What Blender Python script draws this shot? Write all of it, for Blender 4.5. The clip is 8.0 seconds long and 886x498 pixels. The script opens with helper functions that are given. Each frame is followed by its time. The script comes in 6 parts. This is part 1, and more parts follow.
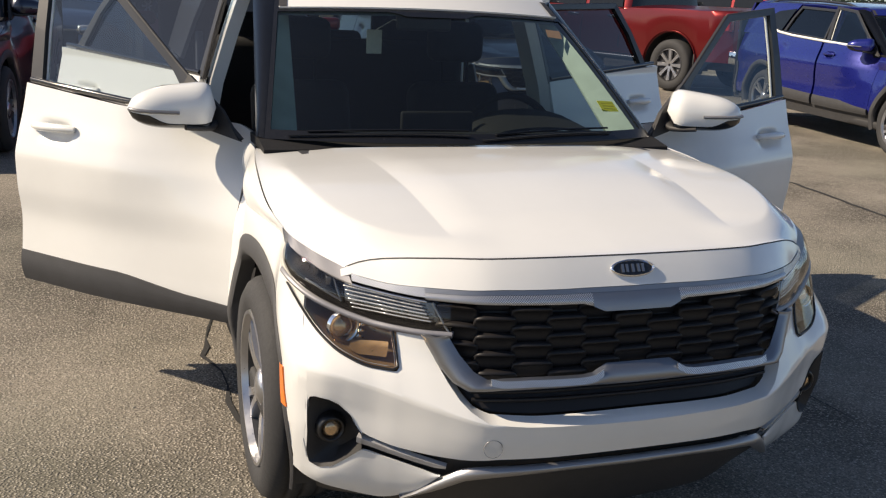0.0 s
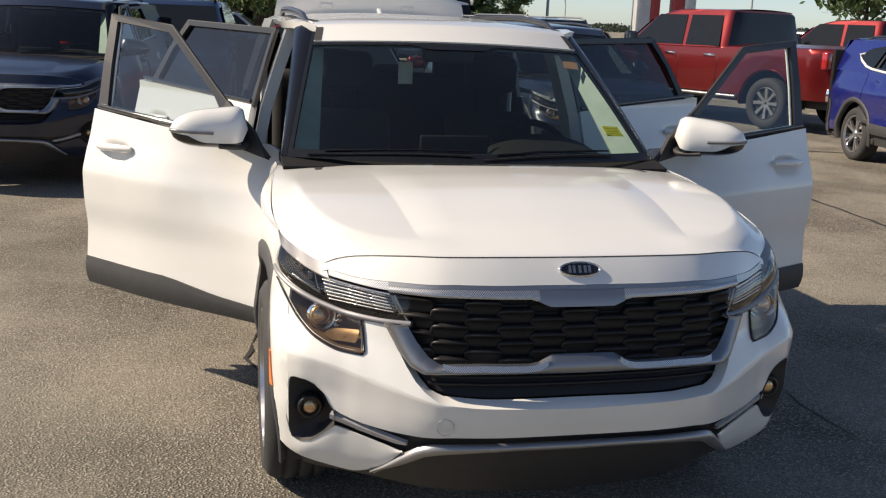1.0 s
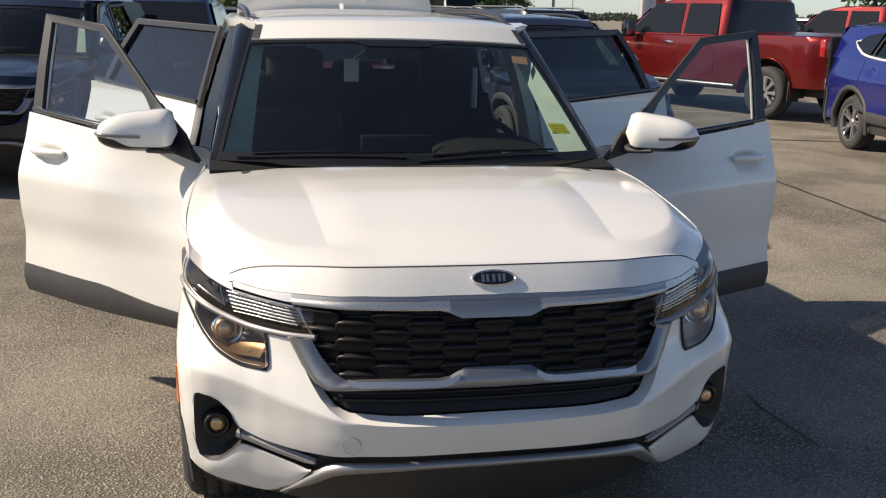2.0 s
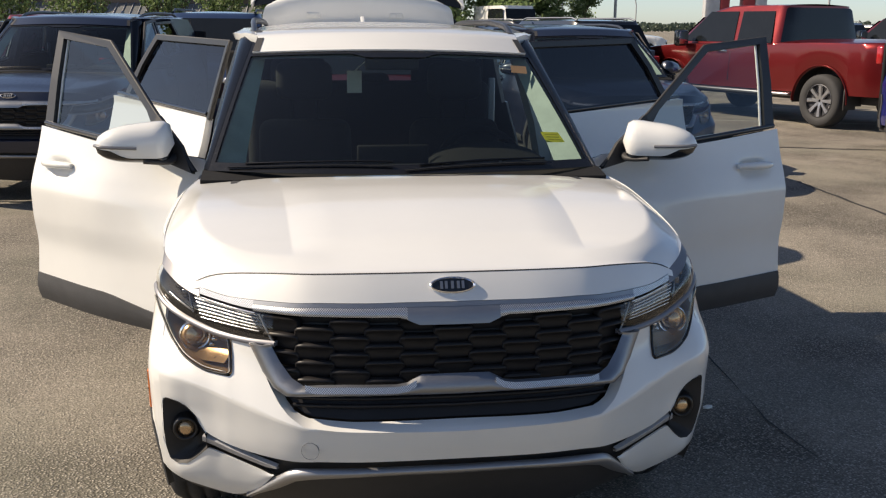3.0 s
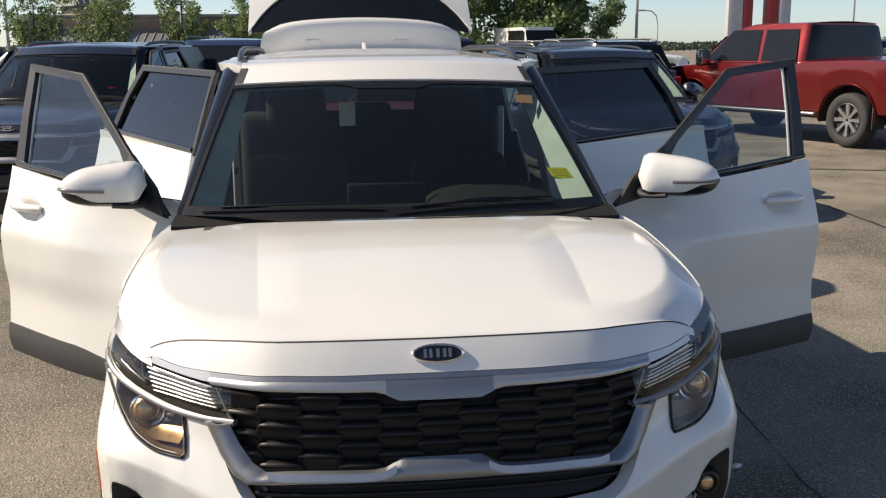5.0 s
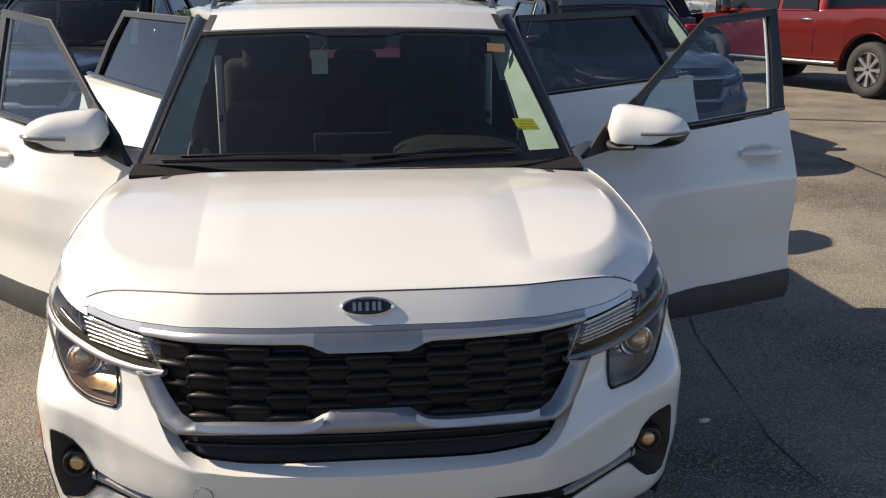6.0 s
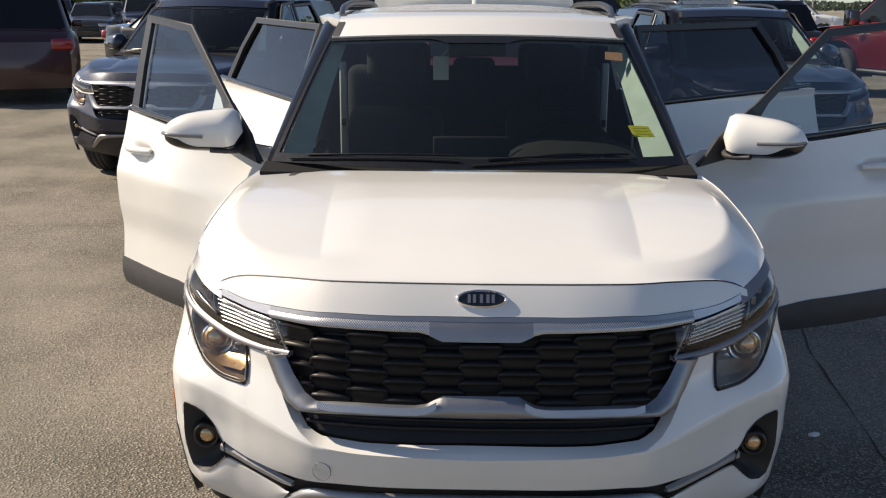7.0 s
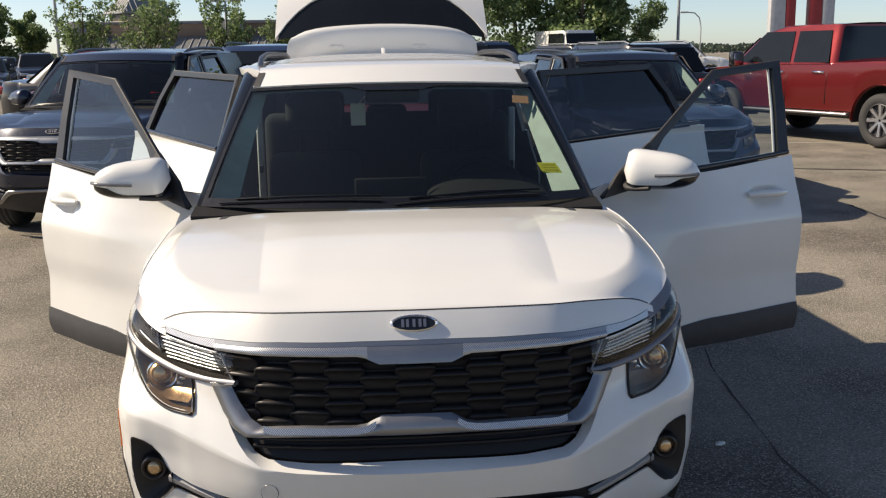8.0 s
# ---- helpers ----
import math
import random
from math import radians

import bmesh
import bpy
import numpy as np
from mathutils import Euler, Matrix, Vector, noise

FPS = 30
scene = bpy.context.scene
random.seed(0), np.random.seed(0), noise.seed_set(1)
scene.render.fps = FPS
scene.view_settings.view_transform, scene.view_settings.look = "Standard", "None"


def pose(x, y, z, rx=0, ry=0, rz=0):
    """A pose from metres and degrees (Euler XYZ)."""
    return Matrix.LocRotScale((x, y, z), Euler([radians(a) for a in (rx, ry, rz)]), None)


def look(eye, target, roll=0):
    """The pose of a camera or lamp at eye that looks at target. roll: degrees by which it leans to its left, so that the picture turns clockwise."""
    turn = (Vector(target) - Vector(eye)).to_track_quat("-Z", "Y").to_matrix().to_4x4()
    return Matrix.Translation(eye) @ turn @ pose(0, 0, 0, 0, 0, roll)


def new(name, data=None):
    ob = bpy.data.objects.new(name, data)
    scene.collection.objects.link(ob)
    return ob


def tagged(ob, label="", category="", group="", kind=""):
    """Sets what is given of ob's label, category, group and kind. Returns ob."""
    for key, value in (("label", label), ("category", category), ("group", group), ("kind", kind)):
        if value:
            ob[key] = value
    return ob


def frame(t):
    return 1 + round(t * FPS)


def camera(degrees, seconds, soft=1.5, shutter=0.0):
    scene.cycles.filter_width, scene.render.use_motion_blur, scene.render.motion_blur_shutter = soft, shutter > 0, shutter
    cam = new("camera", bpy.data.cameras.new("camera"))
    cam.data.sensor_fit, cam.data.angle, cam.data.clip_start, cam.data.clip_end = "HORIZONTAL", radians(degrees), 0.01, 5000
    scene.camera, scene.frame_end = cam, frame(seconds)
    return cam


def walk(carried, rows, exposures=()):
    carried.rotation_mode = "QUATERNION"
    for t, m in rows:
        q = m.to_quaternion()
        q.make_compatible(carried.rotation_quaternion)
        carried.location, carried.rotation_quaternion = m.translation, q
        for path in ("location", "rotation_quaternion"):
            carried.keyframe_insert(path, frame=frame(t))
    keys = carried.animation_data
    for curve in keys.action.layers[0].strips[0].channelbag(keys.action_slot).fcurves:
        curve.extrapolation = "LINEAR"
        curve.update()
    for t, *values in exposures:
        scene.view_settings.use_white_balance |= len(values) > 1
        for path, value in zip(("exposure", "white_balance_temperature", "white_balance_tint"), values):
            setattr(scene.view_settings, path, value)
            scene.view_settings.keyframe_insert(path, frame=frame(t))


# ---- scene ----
cam = camera(48.2, 8.0, soft=1.2)
PATH = [
    (0, (-1.211, -2.006, 1.523), (-0.559, -0.188, 1.007), 2.8),
    (0.5, (-1.065, -2.277, 1.509), (-0.556, -0.400, 1.047), 2.7),
    (1, (-0.925, -2.409, 1.511), (-0.493, -0.508, 1.064), 2.3),
    (1.5, (-0.790, -2.318, 1.501), (-0.334, -0.423, 1.051), 1.4),
    (1.7, (-0.729, -2.322, 1.534), (-0.280, -0.427, 1.071), 1.4),
    (2.8, (-0.407, -2.386, 1.521), (-0.143, -0.453, 1.072), 1.2),
    (3, (-0.369, -2.396, 1.525), (-0.093, -0.465, 1.085), 0.5),
    (3.5, (-0.329, -2.364, 1.519), (-0.034, -0.440, 1.057), -0.1),
    (4, (-0.334, -2.200, 1.524), (-0.079, -0.263, 1.090), 0.3),
    (4.2, (-0.344, -2.156, 1.529), (-0.094, -0.215, 1.115), 0.4),
    (5.3, (-0.151, -2.060, 1.545), (0.076, -0.113, 1.147), -0.6),
    (5.5, (-0.100, -2.057, 1.547), (0.144, -0.117, 1.129), -0.5),
    (5.9, (-0.046, -2.045, 1.543), (0.167, -0.116, 1.066), -0.2),
    (6, (-0.024, -2.066, 1.547), (0.153, -0.138, 1.047), -0.1),
    (6.5, (-0.030, -2.105, 1.539), (-0.041, -0.185, 0.981), 0.5),
    (7, (-0.041, -2.172, 1.539), (-0.084, -0.230, 1.059), 0.3),
    (7.5, (-0.089, -2.271, 1.536), (-0.042, -0.317, 1.111), -1.0),
    (8, (-0.098, -2.370, 1.543), (0.044, -0.413, 1.153), -0.8),
]
walk(cam, [(t, look(eye, target, roll)) for t, eye, target, roll in PATH], [(0.0, 0.50, 7850.0, 12.0), (1.0, 0.52, 7850.0, 12.0), (3.0, 0.55, 7850.0, 12.0), (8.0, 0.57, 7850.0, 12.0)])


# ---- light ----
SUN_DIR = Vector((1.22, -0.27, -1.0)).normalized()      # the way the sunlight travels
sun_data = bpy.data.lights.new("sun", "SUN")
sun_data.energy, sun_data.angle, sun_data.color = 4.5, radians(0.53), (1.0, 0.94, 0.84)
sun_ob = new("sun", sun_data)
sun_ob.rotation_euler = SUN_DIR.to_track_quat("-Z", "Y").to_euler()
elev = math.asin(-SUN_DIR.z)
azim = math.atan2(-SUN_DIR.x, -SUN_DIR.y)
world = bpy.data.worlds.new("sky")
scene.world = world
world.use_nodes = True
wn = world.node_tree.nodes
sky = wn.new("ShaderNodeTexSky")
sky.sky_type, sky.sun_disc, sky.sun_elevation, sky.sun_rotation = "NISHITA", False, elev, azim
sky.air_density, sky.dust_density, sky.ozone_density = 0.62, 0.45, 3.8
wn["Background"].inputs["Strength"].default_value = 0.108
world.node_tree.links.new(sky.outputs[0], wn["Background"].inputs["Color"])


# ---- materials ----
class Nodes:
    """A small writer of node materials."""

    def __init__(self, name):
        self.mat = bpy.data.materials.new(name)
        self.mat.use_nodes = True
        self.tree = self.mat.node_tree
        self.bsdf = self.tree.nodes["Principled BSDF"]

    def node(self, kind, **values):
        n = self.tree.nodes.new(kind)
        for k, v in values.items():
            n.inputs[k.replace("_", " ")].default_value = v
        return n

    def link(self, a, b):
        self.tree.links.new(a, b)

    def coords(self, scale=(1, 1, 1), kind="Object"):
        m = self.node("ShaderNodeMapping", Scale=scale)
        self.link(self.node("ShaderNodeTexCoord").outputs[kind], m.inputs["Vector"])
        return m.outputs[0]

    def noise(self, scale, detail=4.0, rough=0.55, vec=None):
        n = self.node("ShaderNodeTexNoise", Scale=scale, Detail=detail, Roughness=rough)
        if vec is None:
            vec = self.coords()
        self.link(vec, n.inputs["Vector"])
        return n.outputs["Fac"]

    def ramp(self, fac, stops):
        r = self.node("ShaderNodeValToRGB")
        while len(r.color_ramp.elements) < len(stops):
            r.color_ramp.elements.new(0.5)
        for e, (p, c) in zip(r.color_ramp.elements, stops):
            e.position = p
            e.color = (*c, 1) if len(c) == 3 else c
        self.link(fac, r.inputs[0])
        return r.outputs[0]

    def mix(self, fac, a, b, blend="MIX"):
        m = self.tree.nodes.new("ShaderNodeMix")
        m.data_type, m.blend_type = "RGBA", blend
        for socket, v in ((m.inputs[0], fac), (m.inputs[6], a), (m.inputs[7], b)):
            if isinstance(v, bpy.types.NodeSocket):
                self.link(v, socket)
            else:
                socket.default_value = v if isinstance(v, float) else (*v, 1)
        return m.outputs[2]

    def bump(self, height, strength=0.3, distance=0.01):
        b = self.node("ShaderNodeBump", Strength=strength, Distance=distance)
        self.link(height, b.inputs["Height"])
        self.link(b.outputs[0], self.bsdf.inputs["Normal"])

    def set(self, **values):
        for k, v in values.items():
            s = self.bsdf.inputs[k.replace("_", " ")]
            if isinstance(v, bpy.types.NodeSocket):
                self.link(v, s)
            else:
                s.default_value = (*v, 1) if isinstance(v, tuple) and len(v) == 3 else v
        return self


def paint(name, colour, metallic=0.0, rough=0.32, coat=1.0):
    m = Nodes(name)
    dust = m.noise(3.0, 6.0, 0.6)
    grime = m.noise(38.0, 3.0, 0.6)
    c = m.ramp(dust, [(0.3, tuple(0.94 * v for v in colour)), (0.75, colour)])
    m.set(Base_Color=c, Metallic=metallic, Coat_Weight=coat, Coat_Roughness=0.10)
    m.set(Roughness=m.ramp(grime, [(0.3, (rough,) * 3), (0.8, (rough + 0.1,) * 3)]))
    return m.mat


def plain(name, colour, rough=0.5, metallic=0.0, grain=60.0, vary=0.15, bump=0.0, coat=0.0, spec=0.5):
    m = Nodes(name)
    n = m.noise(grain, 4.0, 0.6)
    big = m.noise(grain * 0.07, 3.0, 0.5)
    lo, hi = tuple(v * (1 - vary) for v in colour), tuple(min(1, v * (1 + vary)) for v in colour)
    c = m.mix(0.5, m.ramp(n, [(0.3, lo), (0.7, hi)]), m.ramp(big, [(0.35, lo), (0.65, hi)]))
    m.set(Base_Color=c, Metallic=metallic, Coat_Weight=coat, Specular_IOR_Level=spec)
    m.set(Roughness=m.ramp(n, [(0.3, (rough * 0.9,) * 3), (0.7, (min(1, rough * 1.1),) * 3)]))
    if bump:
        m.bump(n, bump, 0.004)
    return m.mat


def glass(name, tint=(0.9, 0.95, 0.93), clear=0.75, base=0.06, pale_film=0.0, sheen=(1, 1, 1)):
    """Thin automotive glass: a see-through share, tinted, under a gloss that grows at grazing angles."""
    m = Nodes(name)
    out = m.tree.nodes["Material Output"]
    see = m.node("ShaderNodeBsdfTransparent", Color=(*(v * clear for v in tint), 1))
    gloss = m.node("ShaderNodeBsdfGlossy", Roughness=0.01, Color=(*sheen, 1))
    face = m.node("ShaderNodeLayerWeight", Blend=0.5)
    power = m.tree.nodes.new("ShaderNodeMath")
    power.operation = "POWER"
    m.link(face.outputs["Facing"], power.inputs[0])
    power.inputs[1].default_value = 5.0
    fres = m.tree.nodes.new("ShaderNodeMath")
    fres.operation = "MULTIPLY_ADD"
    m.link(power.outputs[0], fres.inputs[0])
    fres.inputs[1].default_value, fres.inputs[2].default_value = 0.92, base
    mixer = m.node("ShaderNodeMixShader")
    m.link(fres.outputs[0], mixer.inputs[0])
    m.link(see.outputs[0], mixer.inputs[1])
    m.link(gloss.outputs[0], mixer.inputs[2])
    last = mixer.outputs[0]
    if pale_film:
        # thin pale film of uneven strength over the whole pane
        film = m.node("ShaderNodeBsdfDiffuse", Color=(0.52, 0.55, 0.54, 1))
        cover = m.node("ShaderNodeMixShader")
        m.link(m.ramp(m.noise(4.0, 5.0, 0.6), [(0.3, (pale_film * 0.8,) * 3), (0.7, (pale_film * 1.2,) * 3)]), cover.inputs[0])
        m.link(last, cover.inputs[1])
        m.link(film.outputs[0], cover.inputs[2])
        last = cover.outputs[0]
    m.link(last, out.inputs["Surface"])
    return m.mat


WHITE = paint("white_paint", (0.74, 0.74, 0.725))
GLOSS_BLACK = plain("gloss_black_trim", (0.012, 0.013, 0.016), 0.12, coat=0.6)
BLACK_PLASTIC = plain("black_plastic", (0.028, 0.027, 0.028), 0.6, grain=300, bump=0.15)
CLADDING = plain("grey_cladding_plastic", (0.042, 0.042, 0.045), 0.62, grain=260, bump=0.2)
RUBBER = plain("tyre_rubber", (0.032, 0.032, 0.034), 0.8, grain=90, bump=0.3)
SATIN = plain("satin_chrome", (0.30, 0.31, 0.33), 0.44, 1.0, grain=200, vary=0.04)
CHROME = plain("chrome", (0.8, 0.8, 0.82), 0.08, 1.0, vary=0.03)
ALLOY = plain("machined_alloy", (0.5, 0.5, 0.52), 0.3, 0.9, vary=0.08)
DARK_ALLOY = plain("dark_alloy", (0.06, 0.06, 0.065), 0.4, 0.6)
AMBER = plain("amber_plastic", (0.85, 0.19, 0.02), 0.3, coat=0.5)
RED_LENS = plain("red_lens", (0.35, 0.012, 0.015), 0.2, coat=0.8)
BULB = plain("lamp_reflector", (0.72, 0.50, 0.30), 0.24, 0.75, vary=0.3, grain=30)
LAMP_DARK = plain("lamp_housing_dark", (0.003, 0.003, 0.0045), 0.5, spec=0.05)
SKID = plain("skid_silver", (0.34, 0.34, 0.35), 0.38, 0.8, grain=200, vary=0.05)
DASH = plain("dashboard_plastic", (0.012, 0.012, 0.013), 0.8, grain=240, bump=0.2, spec=0.2)
SEAT = plain("seat_cloth_black", (0.012, 0.012, 0.013), 0.9, grain=400, bump=0.3)
LINER = plain("headliner_grey", (0.42, 0.43, 0.42), 0.9, grain=300, bump=0.1)
TRIM_PALE = plain("pale_pillar_trim", (0.39, 0.47, 0.44), 0.7, grain=200)
MIRROR = plain("mirror_glass", (0.85, 0.86, 0.88), 0.02, 1.0, vary=0.02)
CLEAR = glass("windscreen_glass", (0.80, 0.96, 0.91), 0.60, 0.040, 0.004)
SIDE_GLASS = glass("side_glass", (0.82, 0.90, 0.90), 0.72, 0.07, 0.0, (0.85, 0.95, 1.0))
PRIVACY = glass("privacy_glass", (0.5, 0.6, 0.75), 0.14)
LENS = glass("lamp_lens", (1, 0.98, 0.93), 0.97, 0.045)
GLASS_RUN = plain("bright_glass_run", (0.7, 0.7, 0.68), 0.5)
YELLOW = plain("yellow_sticker", (0.60, 0.58, 0.05), 0.6)
PAPER = plain("paper", (0.75, 0.74, 0.70), 0.7)
ORANGE_PAPER = plain("orange_tag", (0.65, 0.33, 0.18), 0.6)


def knurled(name):
    """Satin chrome with a fine diamond texture."""
    m = Nodes(name)
    sep = m.node("ShaderNodeSeparateXYZ")
    m.link(m.coords((1, 1, 1)), sep.inputs[0])

    def wave(op):
        a = m.tree.nodes.new("ShaderNodeMath")
        a.operation = op
        m.link(sep.outputs["X"], a.inputs[0])
        m.link(sep.outputs["Z"], a.inputs[1])
        k = m.tree.nodes.new("ShaderNodeMath")
        k.operation = "MULTIPLY"
        m.link(a.outputs[0], k.inputs[0])
        k.inputs[1].default_value = 540.0
        s_ = m.tree.nodes.new("ShaderNodeMath")
        s_.operation = "SINE"
        m.link(k.outputs[0], s_.inputs[0])
        return s_.outputs[0]
    p = m.tree.nodes.new("ShaderNodeMath")
    p.operation = "MULTIPLY"
    m.link(wave("ADD"), p.inputs[0])
    m.link(wave("SUBTRACT"), p.inputs[1])
    size = m.tree.nodes.new("ShaderNodeMath")
    size.operation = "ABSOLUTE"
    m.link(p.outputs[0], size.inputs[0])
    m.set(Base_Color=m.ramp(size.outputs[0], [(0.04, (0.13, 0.135, 0.15)), (0.5, (0.66, 0.67, 0.69))]), Metallic=0.85, Roughness=0.38)
    return m.mat


KNURL = knurled("knurled_chrome")
SATIN_PALE = plain("satin_silver", (0.19, 0.19, 0.21), 0.42, 0.35, grain=200, vary=0.04)


def asphalt():
    """Worn asphalt: mixed stone chips, standing bare in rough patches and filled with sand between them, with stains."""
    m = Nodes("asphalt")
    warp = m.noise(60.0, 2.0, 0.5)
    fine = m.noise(260.0, 5.0, 0.8)
    chips = m.node("ShaderNodeTexVoronoi", Scale=90.0)
    m.link(m.coords((1.0, 1.25, 1.0)), chips.inputs["Vector"])
    small = m.node("ShaderNodeTexVoronoi", Scale=150.0)
    m.link(m.coords(), small.inputs["Vector"])
    mid = m.noise(0.85, 4.0, 0.6)
    spots = m.noise(6.5, 5.0, 0.72)
    wide = m.noise(0.30, 5.0, 0.62)
    stone = m.ramp(chips.outputs["Color"], [(0.10, (0.17, 0.151, 0.128)), (0.38, (0.30, 0.268, 0.228)), (0.66, (0.44, 0.392, 0.333)), (0.92, (0.66, 0.592, 0.507))])
    grit = m.ramp(small.outputs["Color"], [(0.15, (0.125, 0.111, 0.093)), (0.5, (0.265, 0.236, 0.198)), (0.9, (0.52, 0.463, 0.39))])
    sand = m.ramp(fine, [(0.36, (0.13, 0.116, 0.096)), (0.64, (0.38, 0.338, 0.281))])
    joint = m.ramp(chips.outputs["Distance"], [(0.34, (0, 0, 0)), (0.50, (1, 1, 1))])
    bare = m.mix(joint, stone, (0.085, 0.076, 0.063))
    filled = m.mix(m.ramp(chips.outputs["Distance"], [(0.22, (0.15, 0.15, 0.15)), (0.44, (1, 1, 1))]), stone, m.mix(0.5, grit, sand))
    rough_part = m.ramp(m.mix(0.25, mid, warp), [(0.42, (0.1, 0.1, 0.1)), (0.60, (0.9, 0.9, 0.9))])
    c = m.mix(rough_part, filled, bare)
    worn = m.ramp(wide, [(0.46, (0, 0, 0)), (0.58, (0.55, 0.55, 0.55))])
    c = m.mix(worn, c, m.mix(0.6, c, (0.20, 0.20, 0.156)))
    c = m.mix(m.ramp(spots, [(0.58, (0, 0, 0)), (0.80, (0.4, 0.4, 0.4))]), c, (0.16, 0.142, 0.114))
    dome = m.ramp(chips.outputs["Distance"], [(0.0, (1, 1, 1)), (0.58, (0, 0, 0))])
    low_dome = m.mix(0.5, m.mix(0.5, fine, dome), (0.5, 0.5, 0.5))
    m.set(Base_Color=c, Roughness=0.92, Specular_IOR_Level=0.25)
    m.bump(m.mix(rough_part, low_dome, m.mix(0.2, dome, fine)), 1.0, 0.012)
    return m.mat


ASPHALT = asphalt()
SEALER = plain("crack_filler", (0.03, 0.029, 0.028), 0.8, grain=120, bump=0.3)
LINE_PAINT = plain("faded_line_paint", (0.36, 0.34, 0.30), 0.8, grain=30, vary=0.3)


# ---- mesh tools ----
def curve(pairs):
    """A smooth monotone curve through (x, y) pairs."""
    xs, ys = np.array([p[0] for p in pairs], float), np.array([p[1] for p in pairs], float)
    h = np.diff(xs)
    d = np.diff(ys) / h
    m = np.concatenate(([d[0]], np.where(d[:-1] * d[1:] > 0, 2 * d[:-1] * d[1:] / np.where(d[:-1] + d[1:] == 0, 1, d[:-1] + d[1:]), 0), [d[-1]]))

    def at(x):
        x = min(max(x, xs[0]), xs[-1])
        i = min(int(np.searchsorted(xs, x, "right")) - 1, len(h) - 1)
        t = (x - xs[i]) / h[i]
        return float(ys[i] * (1 + 2 * t) * (1 - t) ** 2 + m[i] * h[i] * t * (1 - t) ** 2 + ys[i + 1] * t * t * (3 - 2 * t) + m[i + 1] * h[i] * t * t * (t - 1))
    return at


def line(pairs):
    """Straight pieces through (x, y) pairs."""
    xs, ys = [p[0] for p in pairs], [p[1] for p in pairs]
    return lambda x: float(np.interp(x, xs, ys))


def smooth(a, b, x):
    t = min(max((x - a) / (b - a), 0), 1)
    return t * t * (3 - 2 * t)


def part(name, bm, material, parent=None, label="", thick=0.0, m=None, flat=False):
    """Links a bmesh as one mesh object under a thing or a part."""
    me = bpy.data.meshes.new(name)
    for f in bm.faces:
        f.smooth = not flat
    bm.to_mesh(me)
    bm.free()
    me.materials.append(material)
    ob = new(name, me)
    ob.parent = parent
    if m is not None:
        ob.matrix_basis = m
    if label:
        ob["label"] = label
    if thick:
        s = ob.modifiers.new("thickness", "SOLIDIFY")
        s.thickness, s.offset = thick, -1
    if not flat and name != "tyre":
        e = ob.modifiers.new("edges", "EDGE_SPLIT")
        e.split_angle = radians(65)
    return ob


def thing(name, label, category, m=None, group="", kind=""):
    ob = new(name)
    if m is not None:
        ob.matrix_basis = m
    return tagged(ob, label, category, group, kind)


def grid(bm, rows, flip=False, close=False):
    """Faces between rows of points. Rows run downwards, points to the right, seen from outside."""
    vs = [[bm.verts.new(p) for p in r] for r in rows]
    for a, b in zip(vs, vs[1:]):
        n = len(a)
        for j in range(n if close else n - 1):
            k = (j + 1) % n
            q = (a[j], b[j], b[k], a[k])
            bm.faces.new(q[::-1] if flip else q)
    return vs


def box(bm, x0, x1, y0, y1, z0, z1, bevel=0.0, seg=2, m=None):
    tmp = bmesh.new()
    bmesh.ops.create_cube(tmp, size=1)
    for v in tmp.verts:
        v.co = (x0 + (v.co.x + .5) * (x1 - x0), y0 + (v.co.y + .5) * (y1 - y0), z0 + (v.co.z + .5) * (z1 - z0))
    if bevel:
        bmesh.ops.bevel(tmp, geom=tmp.edges[:], offset=bevel, segments=seg, affect="EDGES", profile=0.5)
    if m is not None:
        bmesh.ops.transform(tmp, matrix=m, verts=tmp.verts[:])
    join(bm, tmp)
    return bm


def join(bm, tmp):
    me = bpy.data.meshes.new("tmp")
    tmp.to_mesh(me)
    tmp.free()
    bm.from_mesh(me)
    bpy.data.meshes.remove(me)


def lathe(bm, profile, n=32, m=None):
    """Turns (radius, x) pairs round the x axis."""
    rows = [[(x, r * math.cos(2 * math.pi * k / n), r * math.sin(2 * math.pi * k / n)) for k in range(n)] for r, x in profile]
    tmp = bmesh.new()
    grid(tmp, rows, close=True)
    bmesh.ops.recalc_face_normals(tmp, faces=tmp.faces[:])
    if m is not None:
        bmesh.ops.transform(tmp, matrix=m, verts=tmp.verts[:])
    join(bm, tmp)
    return bm


def tube(bm, points, radius, n=8, squash=1.0):
    """A round bar along points."""
    pts = [Vector(p) for p in points]
    rows = []
    for i, p in enumerate(pts):
        d = (pts[min(i + 1, len(pts) - 1)] - pts[max(i - 1, 0)]).normalized()
        a = d.cross(Vector((0, 0, 1)))
        a = a.normalized() if a.length > 1e-4 else Vector((1, 0, 0))
        b = a.cross(d)
        r = radius(i / (len(pts) - 1)) if callable(radius) else radius
        rows.append([p + r * (math.cos(2 * math.pi * k / n) * a + squash * math.sin(2 * math.pi * k / n) * b) for k in range(n)])
    tmp = bmesh.new()
    vs = grid(tmp, rows, close=True)
    tmp.faces.new(vs[0])
    tmp.faces.new(vs[-1][::-1])
    bmesh.ops.recalc_face_normals(tmp, faces=tmp.faces[:])
    join(bm, tmp)
    return bm


